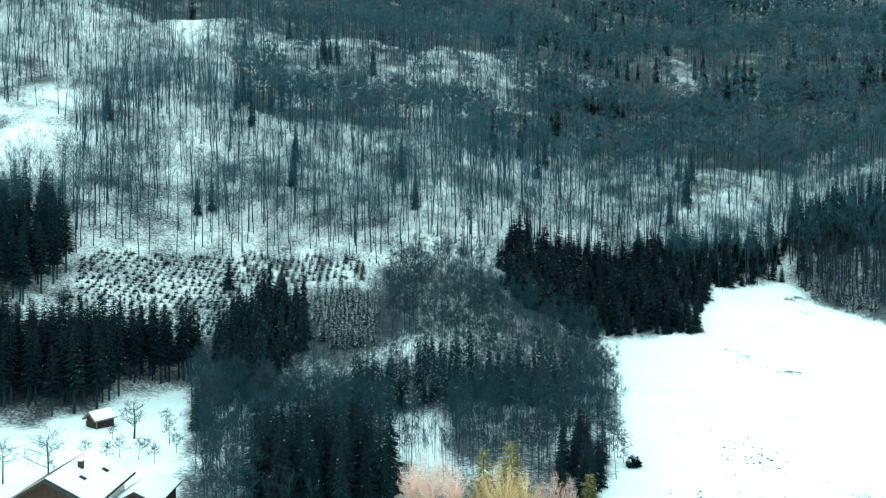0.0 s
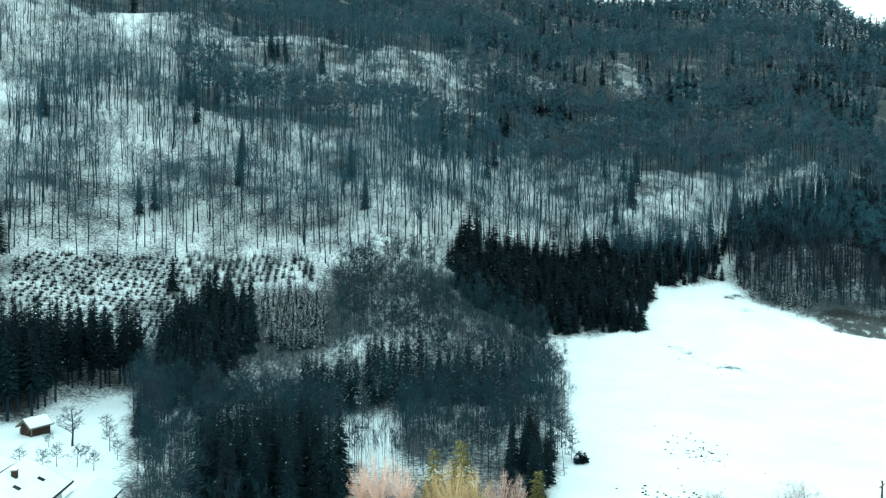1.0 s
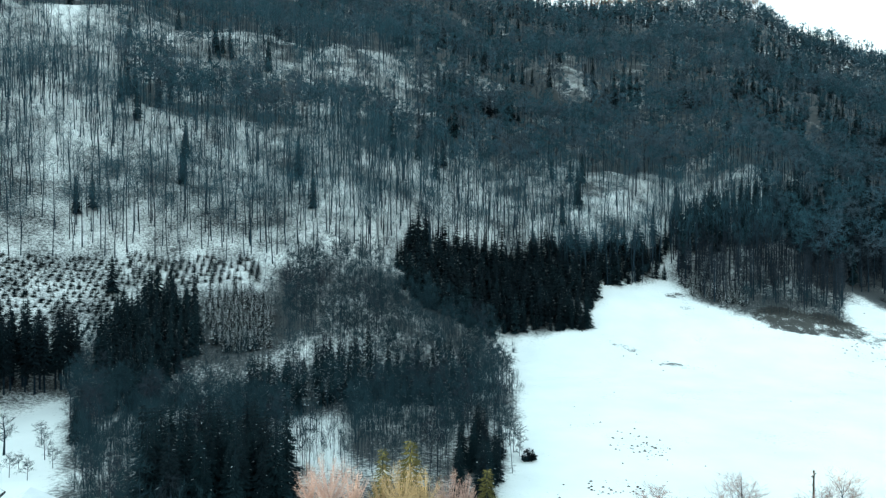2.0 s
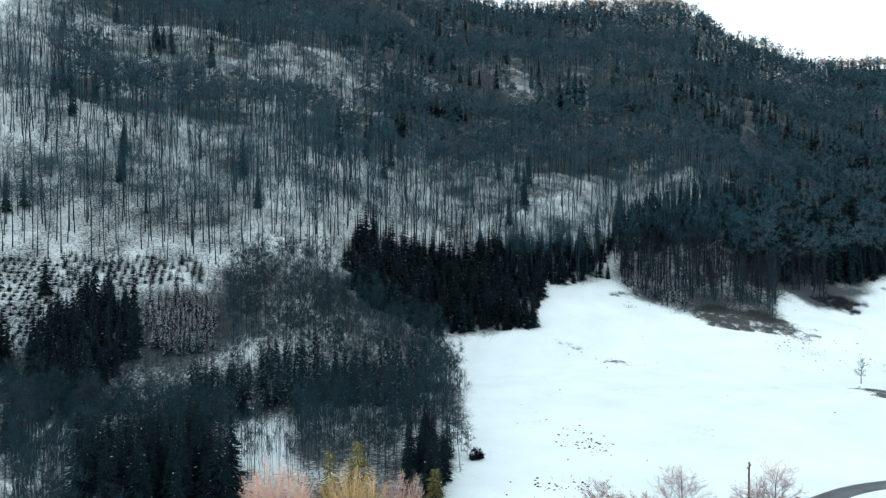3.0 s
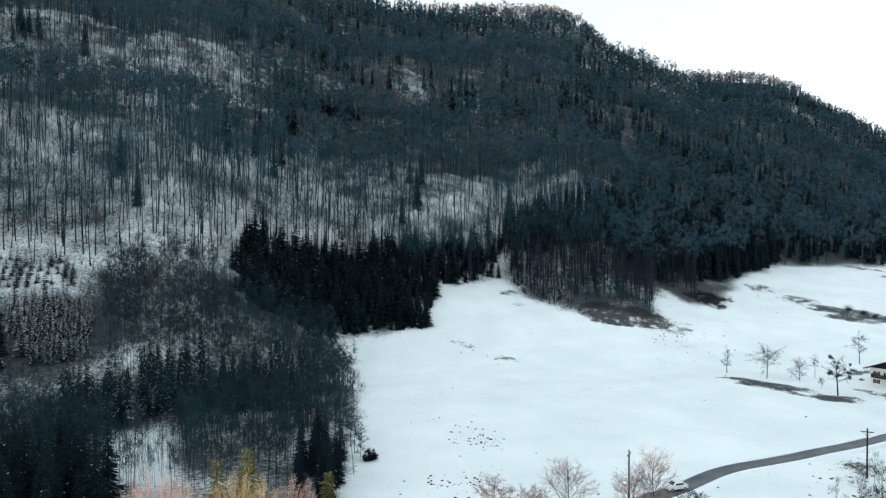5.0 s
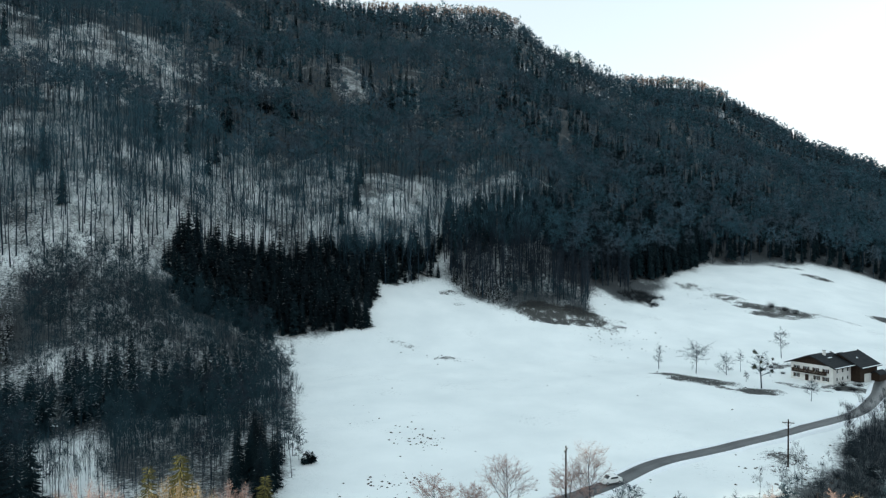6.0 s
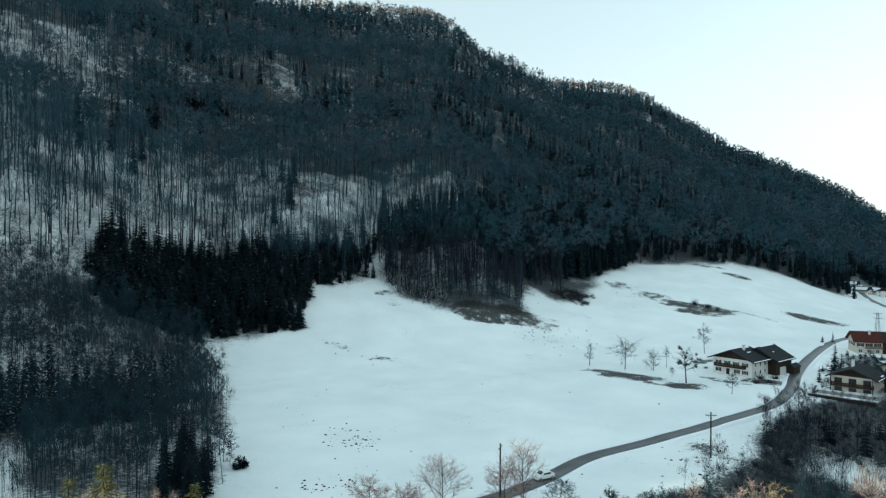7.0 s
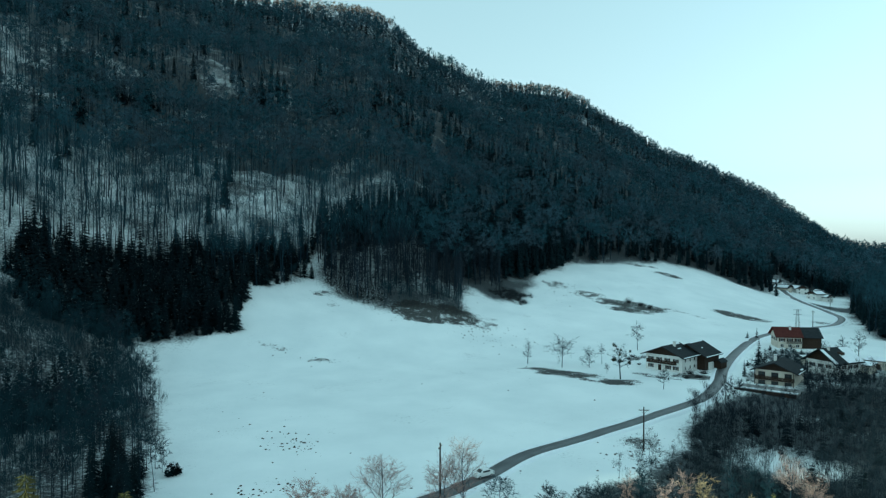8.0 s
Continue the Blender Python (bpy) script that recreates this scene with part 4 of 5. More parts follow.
wood("young_trees", spread_points(None, 5.6, 410, foot_zone, (-34, 27), (240, 470)), pole_stage, [BARK, TWIG], 411, "young bare trees scattered at the foot of the slope", "forest", (0.25, 0.8))
BANK = [(50, 107), (53.5, 134), (56.5, 154), (58.5, 150), (60, 120), (62, 104), (52, 101)]
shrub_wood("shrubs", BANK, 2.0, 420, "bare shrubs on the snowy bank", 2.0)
wood("thicket", spread_points(BANK, 3.4, 426), pole_stage, [SHADED_TWIG, SHADED_TWIG, BRANCH_SNOW], 427, "bare young trees on the snowy bank", "forest", (0.3, 0.65))
# ---- helpers for built things ----
def part(name, bm, material, parent=None, label=""):
    """Links a bmesh as one mesh object under a thing or a part."""
    mesh = bpy.data.meshes.new(name)
    bm.normal_update()
    bm.to_mesh(mesh)
    bm.free()
    for m in material if isinstance(material, (list, tuple)) else [material]:
        mesh.materials.append(m)
    ob = new(name, mesh)
    ob.parent = parent
    return tagged(ob, label)


def solid(corners, faces):
    bm = bmesh.new()
    vs = [bm.verts.new(c) for c in corners]
    for f in faces:
        bm.faces.new([vs[i] for i in f])
    bmesh.ops.recalc_face_normals(bm, faces=bm.faces)
    return bm


def box(x0, x1, y0, y1, z0, z1, bevel=0.0, bm=None):
    bm = bm or bmesh.new()
    m = Matrix.LocRotScale(((x0 + x1) / 2, (y0 + y1) / 2, (z0 + z1) / 2), None, (x1 - x0, y1 - y0, z1 - z0))
    made = bmesh.ops.create_cube(bm, size=1.0, matrix=m)["verts"]
    if bevel:
        edges = list({e for v in made for e in v.link_edges})
        bmesh.ops.bevel(bm, geom=edges, offset=bevel, segments=1, affect="EDGES")
    return bm


def pipe(a, b, r0, r1=None, sides=8, bm=None):
    bm = bm or bmesh.new()
    a, b = Vector(a), Vector(b)
    m = Matrix.Translation((a + b) / 2) @ (b - a).to_track_quat("Z", "Y").to_matrix().to_4x4()
    bmesh.ops.create_cone(bm, cap_ends=True, segments=sides, radius1=r0, radius2=r0 if r1 is None else r1, depth=(b - a).length, matrix=m)
    return bm


def slab(quad, thick):
    """A plate of some thickness under four corners."""
    q = [Vector(c) for c in quad]
    n = (q[1] - q[0]).cross(q[3] - q[0]).normalized()
    if n.z < 0:
        n = -n
    low = [c - n * thick for c in q]
    return solid(q + low, [(0, 1, 2, 3), (7, 6, 5, 4), (0, 4, 5, 1), (1, 5, 6, 2), (2, 6, 7, 3), (3, 7, 4, 0)])


def at_place(ob, b, r, turn=0.0, sink=0.1):
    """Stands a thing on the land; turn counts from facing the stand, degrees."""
    p = place(b, r)
    ob.matrix_world = pose(p.x, p.y, p.z - sink, 0, 0, -b + turn)
    return ob


# ---- houses: local -y is the gable front, x runs across, the ridge runs along y ----
def window_part(parent, x, z, y, w, h, side=None, shutters=True, casing=WHITE_PAINT):
    """A window on the front (at y), or on a side wall (side: its x; then x is the place along y)."""
    def put(a0, a1, c0, c1, d0, d1):
        if side is None:
            return box(a0, a1, y - d1, y - d0, c0, c1)
        s = 1 if side > 0 else -1
        lo, hi = sorted((side + s * d0, side + s * d1))
        return box(lo, hi, a0, a1, c0, c1)
    win = part("window", put(x - w / 2, x + w / 2, z, z + h, -0.05, 0.03), casing, parent)
    for k in (-1, 1):
        part("pane", put(x + k * w / 4 - w / 4 + 0.05, x + k * w / 4 + w / 4 - 0.05, z + 0.07, z + h - 0.07, 0.0, 0.045), WINDOW_GLASS, win, "dark window pane")
    part("sill", put(x - w / 2 - 0.08, x + w / 2 + 0.08, z - 0.08, z, -0.05, 0.14), casing, win)
    if shutters:
        for k in (-1, 1):
            c = x + k * (w / 2 + w / 4)
            part("shutter", put(c - w / 4 + 0.03, c + w / 4 - 0.03, z, z + h, 0.0, 0.05), DARK_WOOD, win, "dark wooden shutter")


def house_body(top, w, d, wall_h, rise, wall, gable, roof, over=1.2, x=0.0, y=0.0, snow=(), thick=0.28):
    """Walls, wooden gables and two roof slopes, with patches of snow given as (slope, from, to, low, high)."""
    x0, x1, y0, y1 = x - w / 2, x + w / 2, y, y + d
    part("wall", box(x0, x1, y0, y1, -1.0, wall_h), wall, top)
    for yy, s in ((y0, 1), (y1, -1)):
        part("gable", solid([(x0, yy, wall_h), (x1, yy, wall_h), (x, yy, wall_h + rise), (x0, yy + 0.25 * s, wall_h), (x1, yy + 0.25 * s, wall_h), (x, yy + 0.25 * s, wall_h + rise)],
                            [(0, 1, 2), (5, 4, 3), (0, 3, 4, 1), (1, 4, 5, 2), (2, 5, 3, 0)]), gable, top, "dark boarded gable")
    fall = rise / (w / 2)
    for k in (-1, 1):
        e = x + k * (w / 2 + over)
        ez = wall_h - fall * over + thick
        hz = wall_h + rise + thick
        slope = part("roof", slab([(x, y0 - over, hz), (e, y0 - over, ez), (e, y1 + over * 0.5, ez), (x, y1 + over * 0.5, hz)], thick), roof, top)
        for side, f, t, low, high in snow:
            if side == k:
                def at(u, v):
                    yy = y0 - over + u * (d + 1.5 * over)
                    return (e + (x - e) * v, yy, ez + (hz - ez) * v + 0.13)
                bm = slab([at(f, high), at(f, low), at(t, low), at(t, high)], 0.13)
                part("snow", bm, ROOF_SNOW, slope, "layer of snow on the roof")


def chimney_part(top, x, y, z, h=1.3, wall=None):
    c = part("chimney", box(x - 0.35, x + 0.35, y - 0.35, y + 0.35, z - 1.5, z + h, 0.03), wall or PLASTER, top)
    part("cap", box(x - 0.45, x + 0.45, y - 0.45, y + 0.45, z + h, z + h + 0.12, 0.02), CONCRETE, c)
    part("snow", box(x - 0.43, x + 0.43, y - 0.43, y + 0.43, z + h + 0.12, z + h + 0.26, 0.05), ROOF_SNOW, c, "cap of snow")


def balcony_part(top, x0, x1, y, z, depth=1.2, height=1.0):
    deck = part("balcony", box(x0, x1, y - depth, y, z - 0.14, z), DARK_WOOD, top, "dark wooden balcony")
    n = int((x1 - x0) / 0.33)
    for i in range(n):
        xx = x0 + (i + 0.5) * (x1 - x0) / n
        part("board", box(xx - 0.14, xx + 0.14, y - depth, y - depth + 0.04, z - 0.1, z + height - 0.1), DARK_WOOD, deck)
    part("rail", box(x0, x1, y - depth - 0.03, y - depth + 0.09, z + height - 0.1, z + height, 0.02), DARK_WOOD, deck)
    for xx in (x0 + 0.08, x1 - 0.08):
        part("side_rail", box(xx - 0.05, xx + 0.05, y - depth + 0.09, y, z, z + height), DARK_WOOD, deck)


def door_part(top, x, y, z, w=1.1, h=2.1):
    d = part("door", box(x - w / 2, x + w / 2, y - 0.05, y + 0.05, z, z + h), DARK_WOOD, top, "dark wooden door")
    part("handle", box(x + w / 2 - 0.16, x + w / 2 - 0.1, y - 0.1, y - 0.05, z + 1.0, z + 1.12), METAL, d)


def farmhouse():
    top = tagged(new("farmhouse"), "white farmhouse with a dark roof, balcony and barn", "house")
    house_body(top, 13.0, 10.5, 5.4, 2.7, PLASTER, DARK_WOOD, SLATE, 1.4, snow=((1, 0.45, 0.62, 0.62, 0.66), (1, 0.55, 0.9, 0.92, 0.98), (-1, 0.1, 0.5, 0.0, 0.05), (1, 0.02, 0.97, 0.0, 0.03)))
    balcony_part(top, -5.6, 4.6, 0.0, 2.75)
    for x in (-4.6, -1.6, 1.3, 4.3):
        window_part(top, x, 3.2, 0.0, 1.0, 1.25)
    for x in (-4.6, 1.6, 4.3):
        window_part(top, x, 0.8, 0.0, 1.0, 1.25)
    door_part(top, -1.4, 0.0, 0.0)
    for y in (2.2, 5.4, 8.4):
        for z in (0.9, 3.3):
            window_part(top, y, z, 0.0, 0.9, 1.2, side=6.5, shutters=False)
    chimney_part(top, 1.2, 5.0, 8.0)
    house_body(top, 12.0, 10.5, 5.0, 3.2, DARK_WOOD, DARK_WOOD, SLATE, 1.3, x=3.2, y=10.6, snow=((1, 0.4, 0.46, 0.55, 0.6), (1, 0.2, 0.9, 0.95, 0.99), (1, 0.02, 0.97, 0.0, 0.03)))
    part("plinth", box(9.2, 9.34, 13.0, 18.5, -0.5, 2.4), PLASTER, top, "whitewashed barn wall")
    house_body(top, 2.4, 4.5, 2.2, 0.8, DARK_WOOD, DARK_WOOD, SLATE, 0.4, x=10.55, y=17.0)
    return at_place(top, 55.0, 238.0, -28.0, 0.2)


def chalet():
    top = tagged(new("chalet"), "cream chalet with a dark roof and long balcony above a wall", "house")
    house_body(top, 11.0, 11.0, 5.5, 2.3, CREAM, DARK_WOOD, SLATE, 1.4, snow=((1, 0.5, 0.7, 0.1, 0.16), (1, 0.03, 0.97, 0.0, 0.03)))
    balcony_part(top, -5.45, 5.45, 0.0, 2.8, 1.4)
    for x in (-3.7, 0.0, 3.7):
        window_part(top, x, 3.0, 0.0, 2.0, 1.9, shutters=False, casing=DARK_WOOD)
        window_part(top, x, 0.4, 0.0, 2.0, 1.9, shutters=False, casing=DARK_WOOD)
    for x in (-5.35, 5.35):
        part("post", box(x - 0.1, x + 0.1, -1.4, -1.2, 0, 5.6), DARK_WOOD, top)
    for y in (2.5, 7.5):
        window_part(top, y, 3.2, 0.0, 1.0, 1.2, side=-5.5)
    chimney_part(top, -1.5, 6.5, 7.9)
    return at_place(top, 63.0, 229.0, -14.0, 1.2)


def red_house():
    top = tagged(new("house"), "cream house with a red tiled roof and slate barn", "house")
    house_body(top, 10.5, 9.0, 5.2, 2.9, CREAM, CREAM, RED_TILE, 1.0)
    for y in (1.6, 4.5, 7.4):
        window_part(top, y, 3.0, 0.0, 1.2, 1.3, side=5.25)
        window_part(top, y, 0.7, 0.0, 1.2, 1.3, side=5.25, shutters=False)
    for x in (-3.0, 0.0, 3.0):
        window_part(top, x, 3.0, 0.0, 1.0, 1.3)
    deck = part("balcony", box(5.25, 6.4, 3.0, 9.0, 2.4, 2.55), GREY_WOOD, top, "grey wooden balcony")
    for i in range(16):
        y = 3.2 + i * 0.37
        part("board", box(6.34, 6.4, y - 0.15, y + 0.15, 2.5, 3.4), GREY_WOOD, deck)
    chimney_part(top, 1.6, 5.5, 7.4)
    house_body(top, 10.5, 7.5, 5.0, 2.9, DARK_WOOD, DARK_WOOD, SLATE, 1.0, x=-1.5, y=9.1, snow=((1, 0.0, 0.05, 0.0, 0.95), (-1, 0.3, 0.5, 0.3, 0.9)))
    return at_place(top, 62.95, 312.0, -76.0, 0.4)


def snowy_house():
    top = tagged(new("house"), "dark timber house with snow on its broad roof", "house")
    house_body(top, 10.5, 12.0, 5.0, 3.6, PLASTER, DARK_WOOD, SLATE, 1.2, snow=((1, 0.02, 0.12, 0.05, 0.9), (1, 0.45, 0.98, 0.04, 0.55), (1, 0.65, 0.98, 0.55, 0.95)))
    for y in (1.5, 4.2, 7.0, 9.8):
        window_part(top, y, 2.6, 0.0, 1.0, 1.2, side=5.25)
        window_part(top, y, 0.4, 0.0, 1.0, 1.2, side=5.25, shutters=False)
    for x in (-2.8, 0.2, 3.0):
        window_part(top, x, 2.7, 0.0, 1.0, 1.2)
    chimney_part(top, 0.8, 2.6, 7.9)
    part("dormer", box(1.6, 3.4, 5.2, 6.8, 6.0, 7.6), DARK_WOOD, top)
    return at_place(top, 66.0, 254.0, -38.0, 0.4)


def low_shed(b, r, w, d, h, turn, label):
    top = tagged(new("shed"), label, "shed")
    part("wall", box(-w / 2, w / 2, 0, d, -1.0, h), CREAM, top)
    part("roof", slab([(-w / 2 - 0.4, -0.5, h + 0.25), (w / 2 + 0.4, -0.5, h + 0.25), (w / 2 + 0.4, d + 0.4, h + 0.7), (-w / 2 - 0.4, d + 0.4, h + 0.7)], 0.22), SLATE, top)
    part("snow", slab([(-w / 2 - 0.3, -0.4, h + 0.4), (w / 2 + 0.3, -0.4, h + 0.4), (w / 2 + 0.3, d + 0.3, h + 0.85), (-w / 2 - 0.3, d + 0.3, h + 0.85)], 0.14), ROOF_SNOW, top, "snow on the roof")
    part("door", box(-0.6, 0.6, -0.05, 0.0, 0, 2.0), DARK_WOOD, top)
    for x in (-w / 3, w / 3):
        window_part(top, x, 1.0, 0.0, 0.8, 0.8, shutters=False)
    return at_place(top, b, r, turn)


def village_house(b, r, w, d, h, turn, wall, snow_side):
    top = tagged(new("house"), "small distant house with a snowy roof", "house", "houses of the far village")
    house_body(top, w, d, h, w * 0.26, wall, DARK_WOOD, SLATE, 0.9, snow=((snow_side, 0.03, 0.97, 0.05, 0.95), (-snow_side, 0.1, 0.9, 0.1, 0.8)))
    for x in (-w / 4, w / 4):
        window_part(top, x, 1.0, 0.0, 1.0, 1.2, shutters=False)
        window_part(top, x, 3.4, 0.0, 1.0, 1.2, shutters=False)
    return at_place(top, b, r, turn, 0.6)


def yard_house():
    top = tagged(new("farmhouse"), "snow-roofed farmhouse with a dark boarded gable", "house")
    house_body(top, 11.0, 12.5, 5.2, 3.2, PLASTER, DARK_WOOD, SLATE, 1.5, snow=((1, 0.04, 0.98, 0.02, 0.99),), thick=0.35)
    for x in (-3.4, 0.0, 3.4):
        window_part(top, x, 2.8, 0.0, 1.0, 1.2)
    chimney_part(top, 1.6, 6.2, 7.7, 1.2, DARK_WOOD)
    for x, y in ((2.6, 3.4), (3.6, 8.6)):
        part("skylight", slab([(x, y, 9.02 - 0.58 * x), (x + 0.9, y, 9.02 - 0.58 * (x + 0.9)), (x + 0.9, y + 0.7, 9.02 - 0.58 * (x + 0.9)), (x, y + 0.7, 9.02 - 0.58 * x)], 0.12), WINDOW_GLASS, top, "roof window in the snow")
    house_body(top, 6.0, 9.0, 3.0, 1.6, DARK_WOOD, DARK_WOOD, SLATE, 0.8, x=10.2, y=4.5, snow=((1, 0.03, 0.98, 0.02, 0.99), (-1, 0.03, 0.98, 0.02, 0.99)))
    return at_place(top, -30.0, 111.5, -27.0, -0.4)


def wood_hut():
    top = tagged(new("hut"), "small dark wooden hut with a snowy roof", "hut")
    house_body(top, 3.6, 4.4, 2.3, 1.3, DARK_WOOD, DARK_WOOD, GREY_WOOD, 0.8, snow=((1, 0.03, 0.97, 0.03, 0.98), (-1, 0.03, 0.97, 0.03, 0.98)))
    part("post", box(2.4, 2.55, -0.4, -0.25, -0.5, 2.0), GREY_WOOD, top)
    door_part(top, 0.4, 0.0, 0.1, 1.0, 1.8)
    part("log_pile", box(-3.1, -1.85, 0.4, 3.8, -0.3, 1.4, 0.15), GREY_WOOD, top, "stack of logs")
    return at_place(top, -27.2, 177.0, -58.0, 0.1)


farmhouse(), chalet(), red_house(), snowy_house(), yard_house(), wood_hut()
low_shed(68.2, 262, 9, 5, 2.6, -20, "low cream shed with snow on its roof")
low_shed(69.6, 270, 8, 5, 2.8, -10, "low cream garage with snow on its roof")
low_shed(65.6, 268, 5, 4, 2.2, 30, "low cream shed beside the dark houses")
for spec in ((64.0, 552, 8, 11, 4.2, 70, CREAM, 1), (64.8, 560, 9, 11, 4.6, 30, PLASTER, 1), (65.4, 535, 8, 9, 4.2, -40, PLASTER, -1), (66.0, 562, 8, 10, 4.4, 15, CREAM, 1), (66.6, 538, 7, 9, 4.0, 60, PLASTER, 1), (63.3, 566, 8, 11, 4.4, 80, PLASTER, 1)):
    village_house(*spec)


def terrace_wall():
    top = tagged(new("retaining_wall"), "dark retaining wall with a snow-lined coping", "wall")
    part("wall", box(-9.5, 7.0, 0.0, 0.6, -2.5, 2.6), DARK_WOOD, top)
    part("coping", box(-9.7, 7.2, -0.1, 0.7, 2.6, 2.75), CONCRETE, top)
    part("snow", box(-9.6, 7.1, -0.05, 0.65, 2.75, 2.95, 0.06), ROOF_SNOW, top, "line of snow")
    part("terrace", box(-9.5, 7.0, 0.6, 9.0, -2.5, 2.3), CONCRETE, top)
    part("snow", box(-9.3, 6.8, 0.8, 4.0, 2.3, 2.42, 0.04), ROOF_SNOW, top, "thin snow on the terrace")
    return at_place(top, 62.6, 213.5, -14.0, 1.7)


terrace_wall()


# ---- the lane, the poles, the car ----
LANE = [(20, 98), (28, 102), (33, 108), (36.95, 114), (40.26, 122.5), (43.55, 136.0), (47.26, 147.5), (50, 156.5), (53.5, 173), (56.1, 188.5), (58.2, 204), (59.1, 224), (59.4, 249.5),
        (60.2, 280), (61.2, 315), (62.5, 340), (65.2, 375), (66.9, 402), (67.3, 438), (66.3, 470), (64.0, 520), (63.0, 600)]


def smooth_line(points, steps=12):
    pts = [np.array([r * math.sin(radians(b)), r * math.cos(radians(b))]) for b, r in points]
    pts = [2 * pts[0] - pts[1]] + pts + [2 * pts[-1] - pts[-2]]
    out = []
    for i in range(1, len(pts) - 2):
        p0, p1, p2, p3 = pts[i - 1:i + 3]
        for t in np.arange(steps) / steps:
            out.append(0.5 * (2 * p1 + (p2 - p0) * t + (2 * p0 - 5 * p1 + 4 * p2 - p3) * t**2 + (3 * p1 - p0 - 3 * p2 + p3) * t**3))
    return np.array(out)


def lane():
    line = smooth_line(LANE)
    way = np.gradient(line, axis=0)
    way /= np.linalg.norm(way, axis=1)[:, None]
    side = np.stack([-way[:, 1], way[:, 0]], 1)
    z = ground_z(line[:, 0], line[:, 1]) + 0.22
    z = np.convolve(np.pad(z, 4, mode="edge"), np.ones(9) / 9, mode="valid")

    def strip(name, offsets, material, label):
        v = np.concatenate([np.c_[line + side * o, z + h] for o, h in offsets])
        n, k = len(line), len(offsets)
        i, j = np.meshgrid(np.arange(n - 1), np.arange(k - 1), indexing="ij")
        f = np.stack([j * n + i, j * n + i + 1, (j + 1) * n + i + 1, (j + 1) * n + i], -1).reshape(-1, 4)
        return tagged(new(name, numpy_mesh(name, v, f, [material], smooth=True)), label, name.replace("_", " "), kind="structure")

    strip("road", [(-1.85, -0.9), (-1.8, 0.0), (0, 0.05), (1.8, 0.0), (1.85, -0.9)], ASPHALT, "narrow wet asphalt lane cleared of snow")
    for s in (-1, 1):
        strip("snow_bank", [(s * 1.75, -0.6), (s * 1.82, 0.08), (s * 2.2, 0.18), (s * 2.9, 0.0), (s * 3.4, -0.7)], ROOF_SNOW, "low bank of ploughed snow along the lane")


lane()


def power_pole(b, r, height, turn):
    top = tagged(new("power_pole"), "wooden power pole with a crossarm in the snow", "pole", "power poles")
    part("post", pipe((0, 0, -0.5), (0, 0, height), 0.17, 0.12, 10), DARK_WOOD, top)
    arm = part("crossarm", box(-1.1, 1.1, -0.06, 0.06, height - 0.75, height - 0.58, 0.02), GREY_WOOD, top)
    part("brace", pipe((-0.7, 0, height - 0.7), (0, 0, height - 1.5), 0.03), METAL, top)
    part("brace", pipe((0.7, 0, height - 0.7), (0, 0, height - 1.5), 0.03), METAL, top)
    for x in (-0.95, -0.35, 0.35, 0.95):
        part("insulator", pipe((x, 0, height - 0.58), (x, 0, height - 0.3), 0.07, 0.045), WHITE_PAINT, arm)
    return at_place(top, b, r, turn, 0.0)


power_pole(36.9, 113.0, 9.3, 75), power_pole(53.5, 148.5, 9.3, 10)


def lattice_mast(b, r, height):
    top = tagged(new("transformer_mast"), "small steel lattice mast above the roofs", "mast")
    for sx in (-1, 1):
        for sy in (-1, 1):
            part("leg", pipe((sx * 0.9, sy * 0.9, -0.5), (sx * 0.35, sy * 0.35, height), 0.09, 0.07, 6), METAL, top)
    for n in range(5):
        a, c = n / 5, (n + 1) / 5
        wa, wc = 0.9 - 0.55 * a, 0.9 - 0.55 * c
        for s in (-1, 1):
            part("strut", pipe((-wa, s * wa, a * height), (wc, s * wc, c * height), 0.05, None, 6), METAL, top)
            part("strut", pipe((s * wa, wa, a * height), (s * wc, -wc, c * height), 0.05, None, 6), METAL, top)
    for z in (0.72, 0.95):
        part("crossarm", box(-1.9, 1.9, -0.1, 0.1, z * height, z * height + 0.2), METAL, top)
    return at_place(top, b, r, 20, 0)


lattice_mast(64.5, 372, 9.5)
power_pole(65.5, 380, 8.5, 30)
power_pole(66.6, 480, 9.0, 30)


